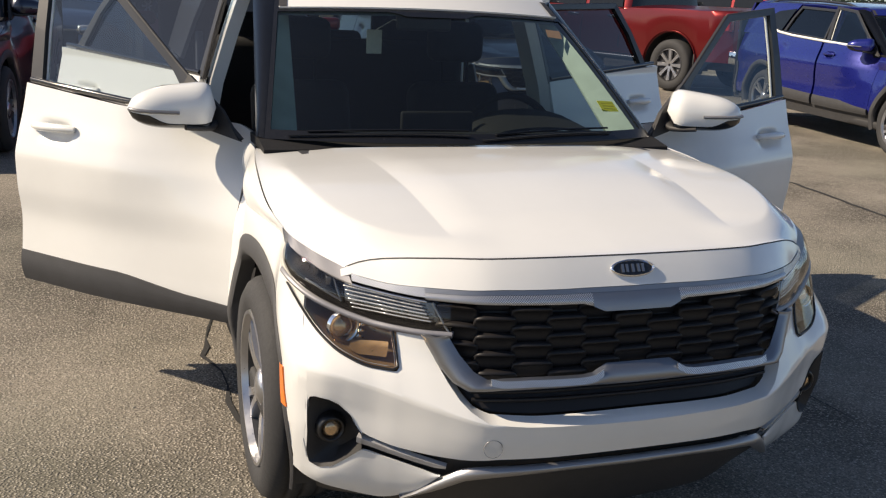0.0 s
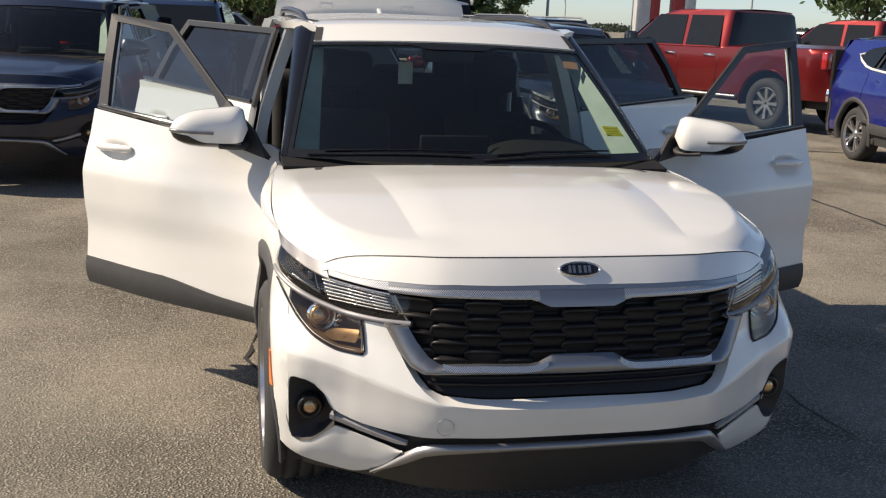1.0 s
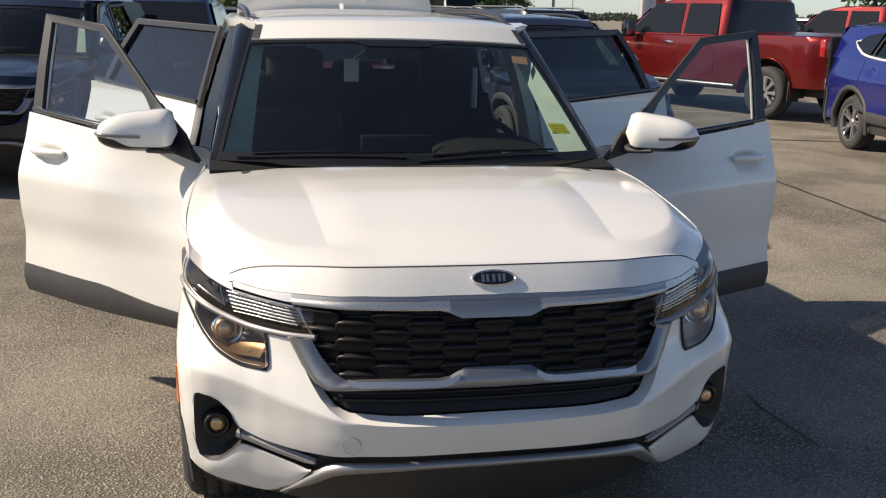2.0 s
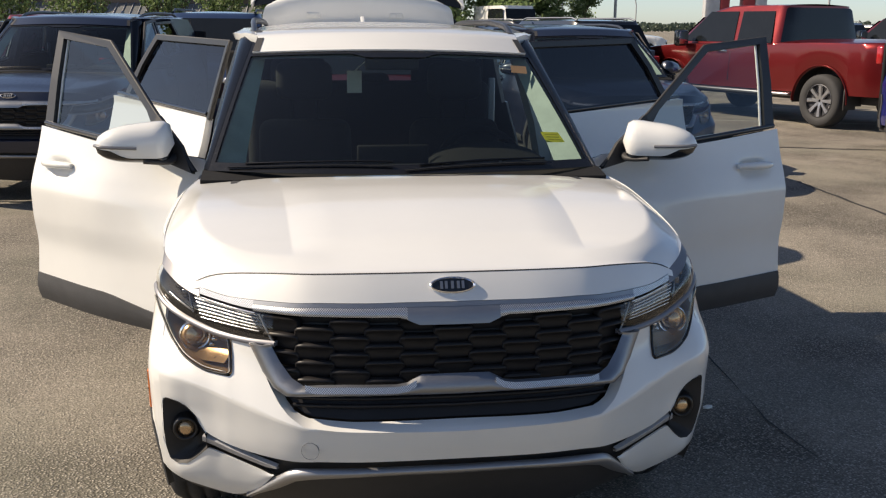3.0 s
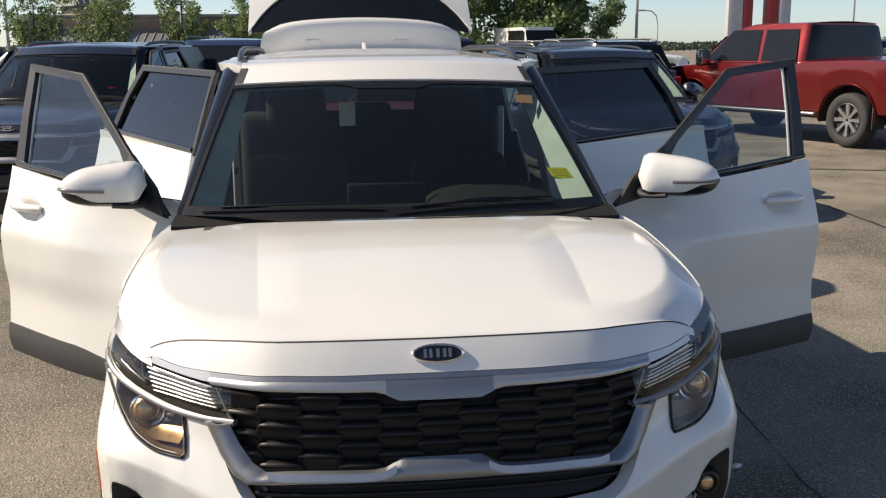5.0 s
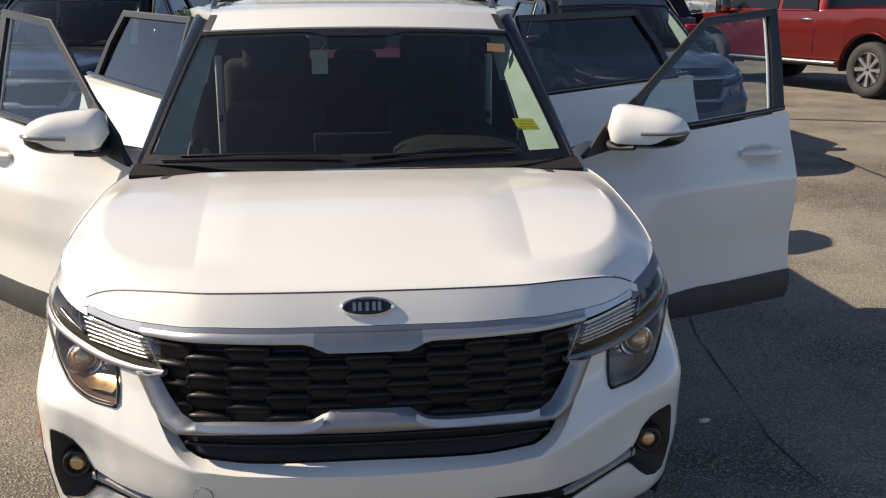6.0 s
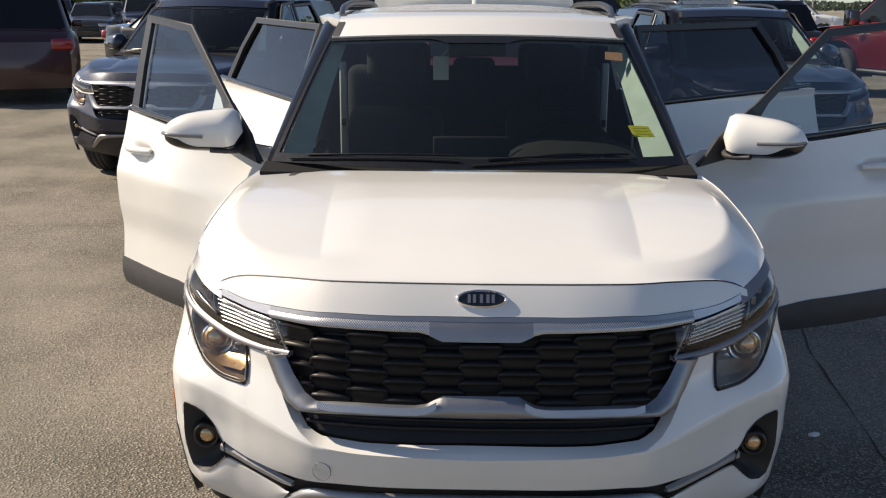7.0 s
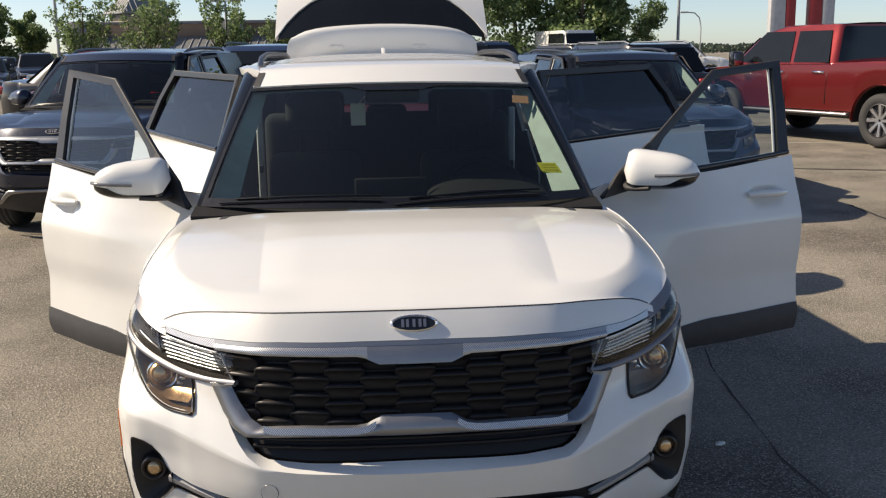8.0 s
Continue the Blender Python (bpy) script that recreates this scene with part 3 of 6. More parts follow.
def compact_suv(label, paint_mat, m, doors=(0, 0, 0, 0), gate=0.0, detailed=False, glass_mat=None, rim=ALLOY, bright_trim=False):
    """doors: opening of front left, front right, rear left and rear right door (as seen in x), in degrees."""
    car = thing("suv", label, "car", m)
    NX = 1 if detailed else .6
    n_ = lambda k: max(3, int(k * NX))
    # hood
    bm = bmesh.new()
    nv = n_(80)
    grid(bm, [[hood_point(u, v) for u in hood_columns(v, n_(20), n_(40))] for v in [1 - j / nv for j in range(nv + 1)]])
    part("hood", bm, paint_mat, car, thick=.005)
    # white nose strip below the hood's front edge
    part("nose_panel", bandx(bmesh.new(), 0, .668, lambda x: HOODLINE(x) - .003 - .4 * max(0, x - .652), lambda x: CHROME_TOP(x) - .6 * max(0, x - .640), lambda x, v: .0008 + .0012 * v, n_(26), 5), paint_mat, car, thick=.01)
    part("hood_gap", bandx(bmesh.new(), 0, .652, lambda x: HOODLINE(x) + .0002, lambda x: HOODLINE(x) - .0028, .0012, n_(26), 1), BLACK_PLASTIC, car, "dark joint under the hood's front edge")
    # upper trim bar
    bm = bandx(bmesh.new(), 0, .50, CHROME_TOP, lambda x: CHROME_TOP(x) - .010, .006, n_(20), 2)
    part("upper_trim_bar", bm, SATIN, car, "satin chrome bar over the grille", .01)
    for g in (-1, 1):
        bm = bandx(bmesh.new(), .118, .50, lambda x: CHROME_TOP(x) - .010, MESH_TOP, lambda x, v: .005 + .004 * math.sin(v * 3.14), n_(16), 4, (g,))
        part("knurled_strip", bm, KNURL, car, "finely knurled chrome strip", .012)
    bm = bandx(bmesh.new(), 0, .118, lambda x: CHROME_TOP(x) - .010, MESH_TOP, lambda x, v: .005 + .004 * math.sin(min(v * 2, 1) * 1.57), n_(8), 6)
    part("trim_centre", bm, SATIN, car, "", .012)
    for g in (-1, 1):
        bm = bandx(bmesh.new(), .50, .645, CHROME_TOP, lambda x: max(LAMP_TOP(x) + .004, CHROME_TOP(x) - .02), .005, n_(8), 2, (g,))
        part("lamp_trim", bm, KNURL, car, "", .008)
        rows = [[], [], []]
        for t in np.linspace(0, 1, 13):
            x, e = .645 + .140 * t, hood_edge(.34 * t)
            rows[0].append(Vector((g * (e.x - .014), e.y + .012, e.z - .012)))
            rows[1].append(Vector((g * (e.x + .001), e.y - .002, e.z - .0015)))
            rows[2].append(pt(g * x, LAMP_TOP(x) - .003, .005))
        bm = bmesh.new()
        grid(bm, rows, flip=g < 0)
        part("lamp_trim", bm, SATIN_PALE, car, "satin silver trim over the headlamp", .006)
    # grille
    part("grille_back", bandx(bmesh.new(), 0, .488, lambda x: MESH_TOP(x) + .002, lambda x: MESH_BOT(x) - .003, -.037, n_(20), 4), GRILLE_BLACK, car, "black grille backing")
    cell = bmesh.new()
    oval = [(math.copysign(abs(math.cos(a)) ** .45, math.cos(a)), math.copysign(abs(math.sin(a)) ** .5, math.sin(a))) for a in np.linspace(0, 2 * math.pi, 15)[:-1]]
    rings = [[cell.verts.new((a * w, y - lip * max(b, 0) ** 2 * (1 - .35 * abs(a) ** 3), b * h + dz)) for a, b in oval] for w, h, y, dz, lip in ((.0505, .0205, .019, 0, 0), (.0520, .0218, 0, 0, 0), (.0505, .0190, -.002, .0002, .019), (.047, .0135, -.0025, .0, .014), (.040, .008, -.0028, 0, 0))]
    for o, i_ in zip(rings, rings[1:]):
        for k in range(14):
            cell.faces.new((o[k], i_[k], i_[(k + 1) % 14], o[(k + 1) % 14]))
    cell.faces.new(rings[-1])
    bmesh.ops.recalc_face_normals(cell, faces=cell.faces[:])
    first = None
    for r in range(5):
        for c in range(-5, 6):
            z = .806 - r * .042 - (.021 if c % 2 else 0)
            x = c * .0885
            if MESH_BOT(max(abs(x) - .05, 0)) > z + .020 or MESH_TOP(abs(x)) < z - .012:
                continue
            back = -.0175 if z + .024 < MESH_TOP(abs(x)) else -.036
            p = pt(x, z, back)
            q = pt(x + .01, z, back)
            mm = Matrix.Translation(p) @ Matrix.Rotation(math.atan2(q.y - p.y, q.x - p.x), 4, "Z")
            if first is None:
                first = part("grille_cell", cell, GRILLE_BLACK, car, m=mm)
            else:
                o = new("grille_cell", first.data)
                o.parent, o.matrix_basis = car, mm
    # chrome frame at the sides and below
    pairs = [((.512, .733), (.450, .738)), ((.505, .722), (.453, .733)), ((.478, .668), (.433, .697)), ((.450, .634), (.405, .661)), ((.42, .618), (.377, .645)), ((.35, .621), (.335, .648)), ((.275, .623), (.275, .650)), ((.15, .624), (.15, .649)), ((.122, .624), (.122, .653)), ((.086, .624), (.086, .671)), ((0, .624), (0, .672))]
    tt = np.linspace(0, 1, len(pairs))
    pc = [line(list(zip(tt, [p[k][q] for p in pairs]))) for k in (0, 1) for q in (0, 1)]
    ts = list(np.linspace(0, 1, n_(60) + 1))
    bm = bmesh.new()
    rows = []
    for j in range(7):
        v = j / 6
        bulge = .010 + .016 * math.sin(v * math.pi) ** .7
        half = []
        for t in ts:
            xo, zo, xi, zi = (c(t) for c in pc)
            half.append((xi + (xo - xi) * v, zi + (zo - zi) * v))
        rows.append([pt(-x, z, bulge) for x, z in half] + [pt(x, z, bulge) for x, z in half[::-1][1:]])
    grid(bm, rows)
    part("grille_frame", bm, SATIN, car, "satin chrome grille frame", .012)
    for g in (-1, 1):
        bm = bandx(bmesh.new(), .10, .37, lambda x: MESH_BOT(x) - .001, lambda x: MESH_BOT(x) - .016, .0275, n_(12), 2, (g,))
        part("knurled_strip", bm, KNURL, car, "finely knurled chrome strip", .004)
    # lower grille, with bars
    part("lower_grille", bandx(bmesh.new(), 0, .50, lambda x: np.interp(x, [0, .42, .45, .478, .505], [.625, .619, .635, .669, .722]), GRILLE_LOW, -.05, n_(20), 4), GRILLE_BLACK, car, "black lower grille")
    for z in (.605, .588):
        part("lower_grille_bar", tube(bmesh.new(), [pt(x, z + .0 * abs(x), -.03) for x in np.linspace(-.42, .42, 17)], .005, 6), GRILLE_BLACK, car)
    # painted bumper
    part("bumper_ledge", bandx(bmesh.new(), 0, .505, GRILLE_LOW, LEDGE, lambda x, v: -.036 + .036 * v, n_(24), 4), paint_mat, car, thick=.006)
    bm = bmesh.new()
    bandx(bm, 0, .505, LEDGE, BUMP_BOT, 0, n_(60), 24, crease=True)
    lamp_low = lambda x: LOW_TOP(x) if x < .562 else LOW_BOT(min(x, .776)) - .004
    bandx(bm, .505, .562, lambda x: LAMP_BOT(x) - .014, BUMP_BOT, 0, n_(12), 24, crease=True)
    bandx(bm, .562, .637, lamp_low, BUMP_BOT, 0, n_(14), 24, crease=True)
    bandx(bm, .637, .760, lamp_low, POCKET_TOP, 0, n_(30), 24, crease=True)
    bandx(bm, .760, .7765, lamp_low, SKIRT, 0, n_(4), 18, crease=True)
    bmesh.ops.remove_doubles(bm, verts=bm.verts[:], dist=.0006)
    part("bumper", bm, paint_mat, car, "painted front bumper")
    for g in (-1, 1):
        bm = bandx(bmesh.new(), .462, .7615, FLAP_TOP, SKIRT, lambda x, v: .001 + .005 * math.sin(v * 3.14) ** .5 * smooth(.758, .71, x), n_(26), 6, (g,))
        part("bumper_flap", bm, paint_mat, car, "painted lower corner of the bumper", .005)
        bm = bmesh.new()
        rows = [[pt(g * x, z0 + (z1 - z0) * k, o) for x, z0, z1 in ((.650, .466, .444), (.62, .457, .437), (.58, .444, .425), (.53, .430, .412), (.48, .417, .402), (.455, .411, .404))[::g]] for k, o in ((0, -.014), (.25, -.004), (.75, -.004), (1, -.014))]
        grid(bm, rows)
        part("bumper_rib", bm, RIB_PAINT, car, "slim pale rib beside the fog lamp", .004)
    # black lower bumper, strip and skid
    part("bumper_strip", bandx(bmesh.new(), 0, .645, lambda x: BUMP_BOT(x) + .003, lambda x: (SKID_TOP(x) if x < .44 else FLAP_TOP(min(x, .63))) - .012, -.024, n_(30), 3), BLACK_PLASTIC, car, "black strip under the bumper", .01)
    part("skid_plate", bandx(bmesh.new(), 0, .53, SKID_TOP, SKID_BOT, lambda x, v: -.004 + .02 * math.sin(v * 3.14) ** .6, n_(26), 5), SKID, car, "silver skid plate trim", .012)
    part("bumper_underside", bandx(bmesh.new(), 0, .745, lambda x: SKID_BOT(x) + .01 if x < .5 else SKIRT(x) + .012, lambda x: .20 + .06 * x, lambda x, v: -.02 - .03 * v, n_(24), 3), BLACK_PLASTIC, car, "dark plastic under the bumper", .01)
    # fenders
    arch_r = lambda y: .414 + .043 * smooth(.36, .62, y)
    arch_at = lambda y: .335 + math.sqrt(max(0, arch_r(y) ** 2 - (y - .76) ** 2)) if .347 < y < 1.216 else .34
    for g in (-1, 1):
        bm = bmesh.new()
        ya, y1 = pt(.7765, .6).y + .0, 1.245
        ya = .300
        top = line([(.28, .76), (.31, .79), (.36, .815), (.44, .842), (.455, .86), (1.25, .86)])
        bandy(bm, ya, y1, top, lambda y: max(arch_at(y), SKIRT(.80) if y < .305 else 0) if y < 1.216 else .437, 0, n_(48), 10, g)
        rows = []
        for y in (np.linspace(.452, 1.245, n_(22)) if g > 0 else np.linspace(1.245, .452, n_(22))):
            v = float(np.interp(y, [HE[1](k / 50) for k in range(51)], [k / 50 for k in range(51)]))
            e = hood_edge(v)
            a, b = pty(y, .86, 0, 1), Vector((e.x + .004, y, e.z))
            if y > 1.12:
                b = Vector((e.x + .004, y, e.z + .0))
            f = smooth(.44, .66, y)
            mid = Vector(((.5 - .05 * f) * a.x + (.5 + .05 * f) * b.x + .022 * f, y, .5 * a.z + .5 * b.z + .012 * f))
            q = [(1 - t) ** 2 * b + 2 * t * (1 - t) * (2 * mid - .5 * (a + b)) + t * t * a for t in (0, .12, .25, .4, .55, .7, .85, 1)]
            rows.append([Vector((g * p.x, p.y, p.z)) for p in q])
        cols = [list(c) for c in zip(*rows)]
        grid(bm, cols)
        part("fender", bm, paint_mat, car, thick=.008)
        bm = bmesh.new()
        rows = []
        for r, o in ((.46, .002), (.452, .008), (.415, .009), (.400, .004), (.395, -.04)):
            row = []
            for k in range(41):
                a = radians(-14 + 208 * k / 40)
                rr = r - .046 * (1 - smooth(.15, .85, math.sin(a))) * (r > .43) * (math.cos(a) > 0) - .012 * (1 - smooth(.15, .85, math.sin(a))) * (.40 < r < .43) * (math.cos(a) > 0)
                row.append(pty(.76 - rr * math.cos(a), .335 + rr * math.sin(a), o * (.4 if math.cos(a) > .75 else 1), g))
            rows.append(row[::-1] if g < 0 else row)
        grid(bm, rows)
        part("arch_cladding", bm, CLADDING, car, "dark plastic wheel arch", .004)
        # wheel well
        bm = bmesh.new()
        rows = []
        for x in (.745, .6, .5):
            rows.append([(g * x, .76 - .41 * math.cos(a), .335 + .41 * math.sin(a)) for a in np.linspace(-.3, 3.44, 25)])
        grid(bm, rows, flip=True)
        part("wheel_well", bm, BLACK_PLASTIC, car)
        # amber side marker
        bm = bmesh.new()
        rows = [[pty(.362 + .031 * v + w, .50 + .098 * v, .004, g) for w in ((0, .015, .030) if g > 0 else (.030, .015, 0))] for v in np.linspace(1, 0, 6)]
        grid(bm, rows)
        if detailed and g < 0:
            part("side_marker", bm, AMBER, car, "orange side marker", .004)
        else:
            bm.free()
        # headlamp
        ls = (g,)
        lamp = part("headlamp", bandx(bmesh.new(), .450, .788, LAMP_TOP, LAMP_BOT, lambda x, v: -.003 - .027 * math.sin(v * 3.14) ** .6 * smooth(.79, .74, x), n_(26), 6, ls), LAMP_DARK, car, "dark headlamp with clear cover")
        lens = part("cover", bandx(bmesh.new(), .450, .790, LAMP_TOP, LAMP_BOT, lambda x, v: .004 + .006 * math.sin(v * 3.14), n_(26), 6, ls), LENS, lamp)
        lens.visible_shadow = False
        bm = bandx(bmesh.new(), .448, .787, lambda x: LAMP_BOT(x) + .001, lambda x: LAMP_BOT(x) - .014, lambda x, v: .004 + .006 * math.sin(v * 3.14), n_(26), 3, ls)
        part("lamp_chrome", bm, SATIN_PALE, lamp, "", .02)
        bm = tube(bmesh.new(), [pt(g * x, LAMP_TOP(x) - .007, -.003) for x in np.linspace(.50, .77, 14)], .003, 6)
        part("lamp_edge", bm, CHROME, lamp)
        bm = tube(bmesh.new(), [pt(g * x, z, -.001) for x, z in ((.488, .806), (.476, .780), (.462, .752), (.452, .738))], .003, 6)
        part("lamp_end", bm, SATIN, lamp)
        if detailed:
            for k in range(6):                               # ribbed inner reflector of the upper lamp
                f = k / 5
                ends = ((.493 + .022 * f, .760 + .040 * f), (.652 + .016 * f, .765 + .047 * f))
                pts = [pt(g * (ends[0][0] + (ends[1][0] - ends[0][0]) * t), ends[0][1] + (ends[1][1] - ends[0][1]) * t, -.008) for t in np.linspace(0, 1, 53)]
                bm = tube(bmesh.new(), pts, lambda k: .0017 + .0011 * (int(k * 52) % 2), 6)
                part("reflector_rib", bm, RIB_CHROME, lamp)
            bm = bandx(bmesh.new(), .480, .672, lambda x: LAMP_TOP(x) - .010, lambda x: LAMP_BOT(x) + .008, -.022, 8, 3, ls)
            part("reflector", bm, DARK_CHROME, lamp)
            bm = tube(bmesh.new(), [pt(g * x, .775 + (x - .68) * .45, -.016) for x in (.676, .70, .725, .75)], .005, 6)
            tube(bm, [pt(g * .676, .772, -.014), pt(g * .684, .80, -.014), pt(g * .690, .826, -.016)], .004, 6)
            part("light_guide", bm, DARK_CHROME, lamp)
            for k in range(2):
                bm = bmesh.new()
                c = pt(g * (.705 + .025 * k), .815 + .018 * k, -.02)
                box(bm, c.x - .007, c.x + .007, c.y - .012, c.y + .01, c.z - .012, c.z + .012, .003)
                part("led_module", bm, DARK_CHROME, lamp)
        part("low_beam", bandx(bmesh.new(), .563, .775, LOW_TOP, LOW_BOT, lambda x, v: -.003 - .080 * (math.sin(v * 3.14159) * smooth(.560, .585, x) * smooth(.777, .745, x)) ** .42, n_(40), 12, ls), LAMP_BOWL, lamp, "dark lower lamp bowl")
        lens = part("low_beam_cover", bandx(bmesh.new(), .563, .776, LOW_TOP, LOW_BOT, lambda x, v: .003 + .007 * math.sin(v * 3.14), n_(30), 5, ls), LENS, lamp)
        lens.visible_shadow = False
        edge = [pt(g * x, LOW_BOT(x) + .001, .004) for x in np.linspace(.776, .563, 22)] + [pt(g * x, z, .004) for x, z in ((.563, .68), (.565, .705), (.568, LOW_TOP(.568)))]
        part("lamp_bezel", tube(bmesh.new(), edge, .0032, 6), BEZEL_BLACK, lamp, "thin dark edge of the lower lamp")
        edge = [pt(g * x, LOW_BOT(x) + .006, .001) for x in np.linspace(.770, .570, 22)] + [pt(g * x, z, .001) for x, z in ((.569, .68), (.571, .705), (.574, LOW_TOP(.574)))]
        part("lamp_inner_edge", tube(bmesh.new(), edge, .0009, 5), SATIN, lamp)
        c = pt(g * .680, .712, -.022)
        turn = Matrix.Translation(c) @ Matrix.Rotation(radians(-90 - g * 12) if g > 0 else radians(-90 + 12), 4, "Z")
        bm = lathe(bmesh.new(), [(.0001, .014), (.011, .012), (.021, .007), (.029, -.001), (.033, -.012)], 28, turn)
        part("bulb_reflector", bm, BULB, lamp, "warm bulb behind a round lens")
        bm = lathe(bmesh.new(), [(.034, -.002), (.036, .008), (.039, .009), (.041, -.004)], 24, turn)
        part("bulb_ring", bm, CHROME, lamp)
        # strip added for the warm highlight that shows low in the bowl
        bm = bandx(bmesh.new(), .592, .672, lambda x: .690 - .08 * (x - .592), lambda x: max(.664, LOW_BOT(x) + .010), lambda x, v: -.034 + .022 * v * v, n_(14), 4, ls)
        part("bowl_highlight", bm, LAMP_BOWL, lamp, "golden strip standing in for a warm highlight under the bulb")
        bm = bmesh.new()
        for k in range(7):                                   # fluted crescent outside the ring
            a = radians(-52 + 17 * k)
            mm = turn @ Matrix.Translation((.002, -g * .054 * math.cos(a), .054 * math.sin(a))) @ Matrix.Rotation(-g * a, 4, "X")
            box(bm, -.008, .006, -.009, .009, -.0065, .0065, .003, 2, mm)
        part("reflector_flutes", bm, CHROME, lamp, "small bright reflector flutes")
        # fog lamp in its pocket
        out = [(.749, .548), (.740, .557), (.712, .554), (.690, .544), (.664, .519), (.652, .493), (.637, .470), (.634, .428), (.645, .416), (.672, .385), (.695, .364), (.722, .357), (.743, .366), (.751, .400), (.753, .46), (.753, .51)]
        ctr = (.706, .456)
        out = [q for a, b in zip(out, out[1:] + out[:1]) for q in ((a[0] * .9 + b[0] * .1, a[1] * .9 + b[1] * .1), (a[0] * .1 + b[0] * .9, a[1] * .1 + b[1] * .9))]
        ring0 = [pt(g * x, z, .004) for x, z in out]
        ring1 = [pt(g * (ctr[0] + (x - ctr[0]) * .86), ctr[1] + (z - ctr[1]) * .86, -.02) for x, z in out]
        ring2 = [pt(g * (ctr[0] + (x - ctr[0]) * .62), ctr[1] + (z - ctr[1]) * .62, -.06) for x, z in out]
        back = [ring2[0].lerp(ring2[len(out) // 2], .5)] * len(out)
        bm = bmesh.new()
        grid(bm, [ring0, ring1, ring2, back], close=True)
        bmesh.ops.remove_doubles(bm, verts=bm.verts[:], dist=.0005)
        bmesh.ops.recalc_face_normals(bm, faces=bm.faces[:])
        fog = part("fog_lamp", bm, BLACK_PLASTIC, car, "round fog lamp in a black pocket")
        c = pt(g * .714, .462, -.026)
        turn = Matrix.Translation(c) @ Matrix.Rotation(radians(-90), 4, "Z")
        part("fog_lens", lathe(bmesh.new(), [(.0001, .004), (.008, .0036), (.015, .002), (.020, -.003), (.022, -.008)], 24, turn), BULB, fog)
        part("fog_ring", lathe(bmesh.new(), [(.022, -.008), (.026, .002), (.029, .004), (.033, .002), (.040, -.02)], 24, turn), BEZEL_BLACK, fog)
    # badge: a dark oval in a bright rim, its emblem as plain strokes
    bp, lean = pt(0, .882, .0012), pt(0, .898) - pt(0, .866)
    tilt = Matrix.Translation(bp) @ pose(0, 0, 0, -math.degrees(math.atan2(lean.y, lean.z)))
    oval = lambda a, b, y: [(a * math.cos(t), y, b * math.sin(t)) for t in np.linspace(0, 2 * math.pi, 33)[:-1]]
    bm = bmesh.new()
    grid(bm, [oval(.060, .0225, .002), oval(.060, .0225, -.004), oval(.056, .019, -.006), oval(.053, .017, -.003)], close=True)
    bmesh.ops.recalc_face_normals(bm, faces=bm.faces[:])
    badge = part("badge", bm, CHROME, car, "oval maker's badge with a chrome rim", m=tilt)
    bm = bmesh.new()
    bm.faces.new([bm.verts.new(p) for p in oval(.054, .018, -.003)])
    bmesh.ops.recalc_face_normals(bm, faces=bm.faces[:])
    part("badge_field", bm, GLOSS_BLACK, badge, flat=True)
    bm = bmesh.new()
    for x0, x1, sl in ((-.032, -.025, 0), (-.020, -.013, 0), (-.004, .003, 0), (.011, .018, 0), (.023, .030, 0)):
        hull_shape(bm, [(x0 - .004 * sl, -.010), (x1 - .004 * sl, -.010), (x1 + .012 * sl, .010), (x0 + .012 * sl, .010)], -.0055, -.003)
    part("badge_strokes", bm, SATIN, badge, flat=True)
    # towing eye cap
    c = pt(-.366, .483, .0062)
    bm = bmesh.new()
    q = pt(-.356, .483, .0062)
    mm = Matrix.Translation(c) @ Matrix.Rotation(math.atan2(q.y - c.y, q.x - c.x), 4, "Z")
    ring = lambda r, y: [(r * math.cos(t), y, r * math.sin(t)) for t in np.linspace(0, 2 * math.pi, 29)[:-1]]
    grid(bm, [ring(.0230, .003), ring(.0230, .0), ring(.0224, -.0006), ring(.0218, .0)], close=True)
    part("tow_cap_joint", bm, SIGNAL_GREY, car, "thin round joint of the towing eye cap", m=mm)
    # windscreen
    wl = lambda u: Vector((.703 * u, 1.160 - .190 * (1 - u * u), 1.016 + .008 * (1 - u * u)))
    wu = lambda u: Vector((.562 * u, 1.800 - .130 * (1 - u * u), 1.448 + .018 * (1 - u * u)))
    ws = lambda u, v, o=0: wl(u).lerp(wu(u), v) + Vector((0, -.45, .89)) * (.016 * math.sin(v * math.pi) * (1 - .3 * u * u) + o)
    bm = bmesh.new()
    grid(bm, [[ws(-1 + i / 12, 1 - j / 12) for i in range(25)] for j in range(13)])
    screen = part("windscreen", bm, glass_mat or CLEAR, car, "clear laminated windscreen")
    screen.visible_shadow = False
    bm = bmesh.new()
    us = [-1 + i / 20 for i in range(41)]
    topband = lambda u: .868 - .035 * smooth(.30, .18, abs(u))
    grid(bm, [[ws(u, 1.0, .003) for u in us], [ws(u, topband(u), .003) for u in us]])
    grid(bm, [[ws(u, .055, .003) for u in us], [ws(u, 0, .003) for u in us]])
    for g in (-1, 1):
        us2 = (-1, -.975) if g < 0 else (.975, 1)
        grid(bm, [[ws(u, v, .003) for u in us2] for v in np.linspace(1, 0, 9)])
    part("windscreen_border", bm, BORDER_BLACK, screen, "black ceramic border of the windscreen")
    part("cowl", box(bmesh.new(), -.62, .62, .98, 1.10, .95, .998, .01), BLACK_PLASTIC, car)
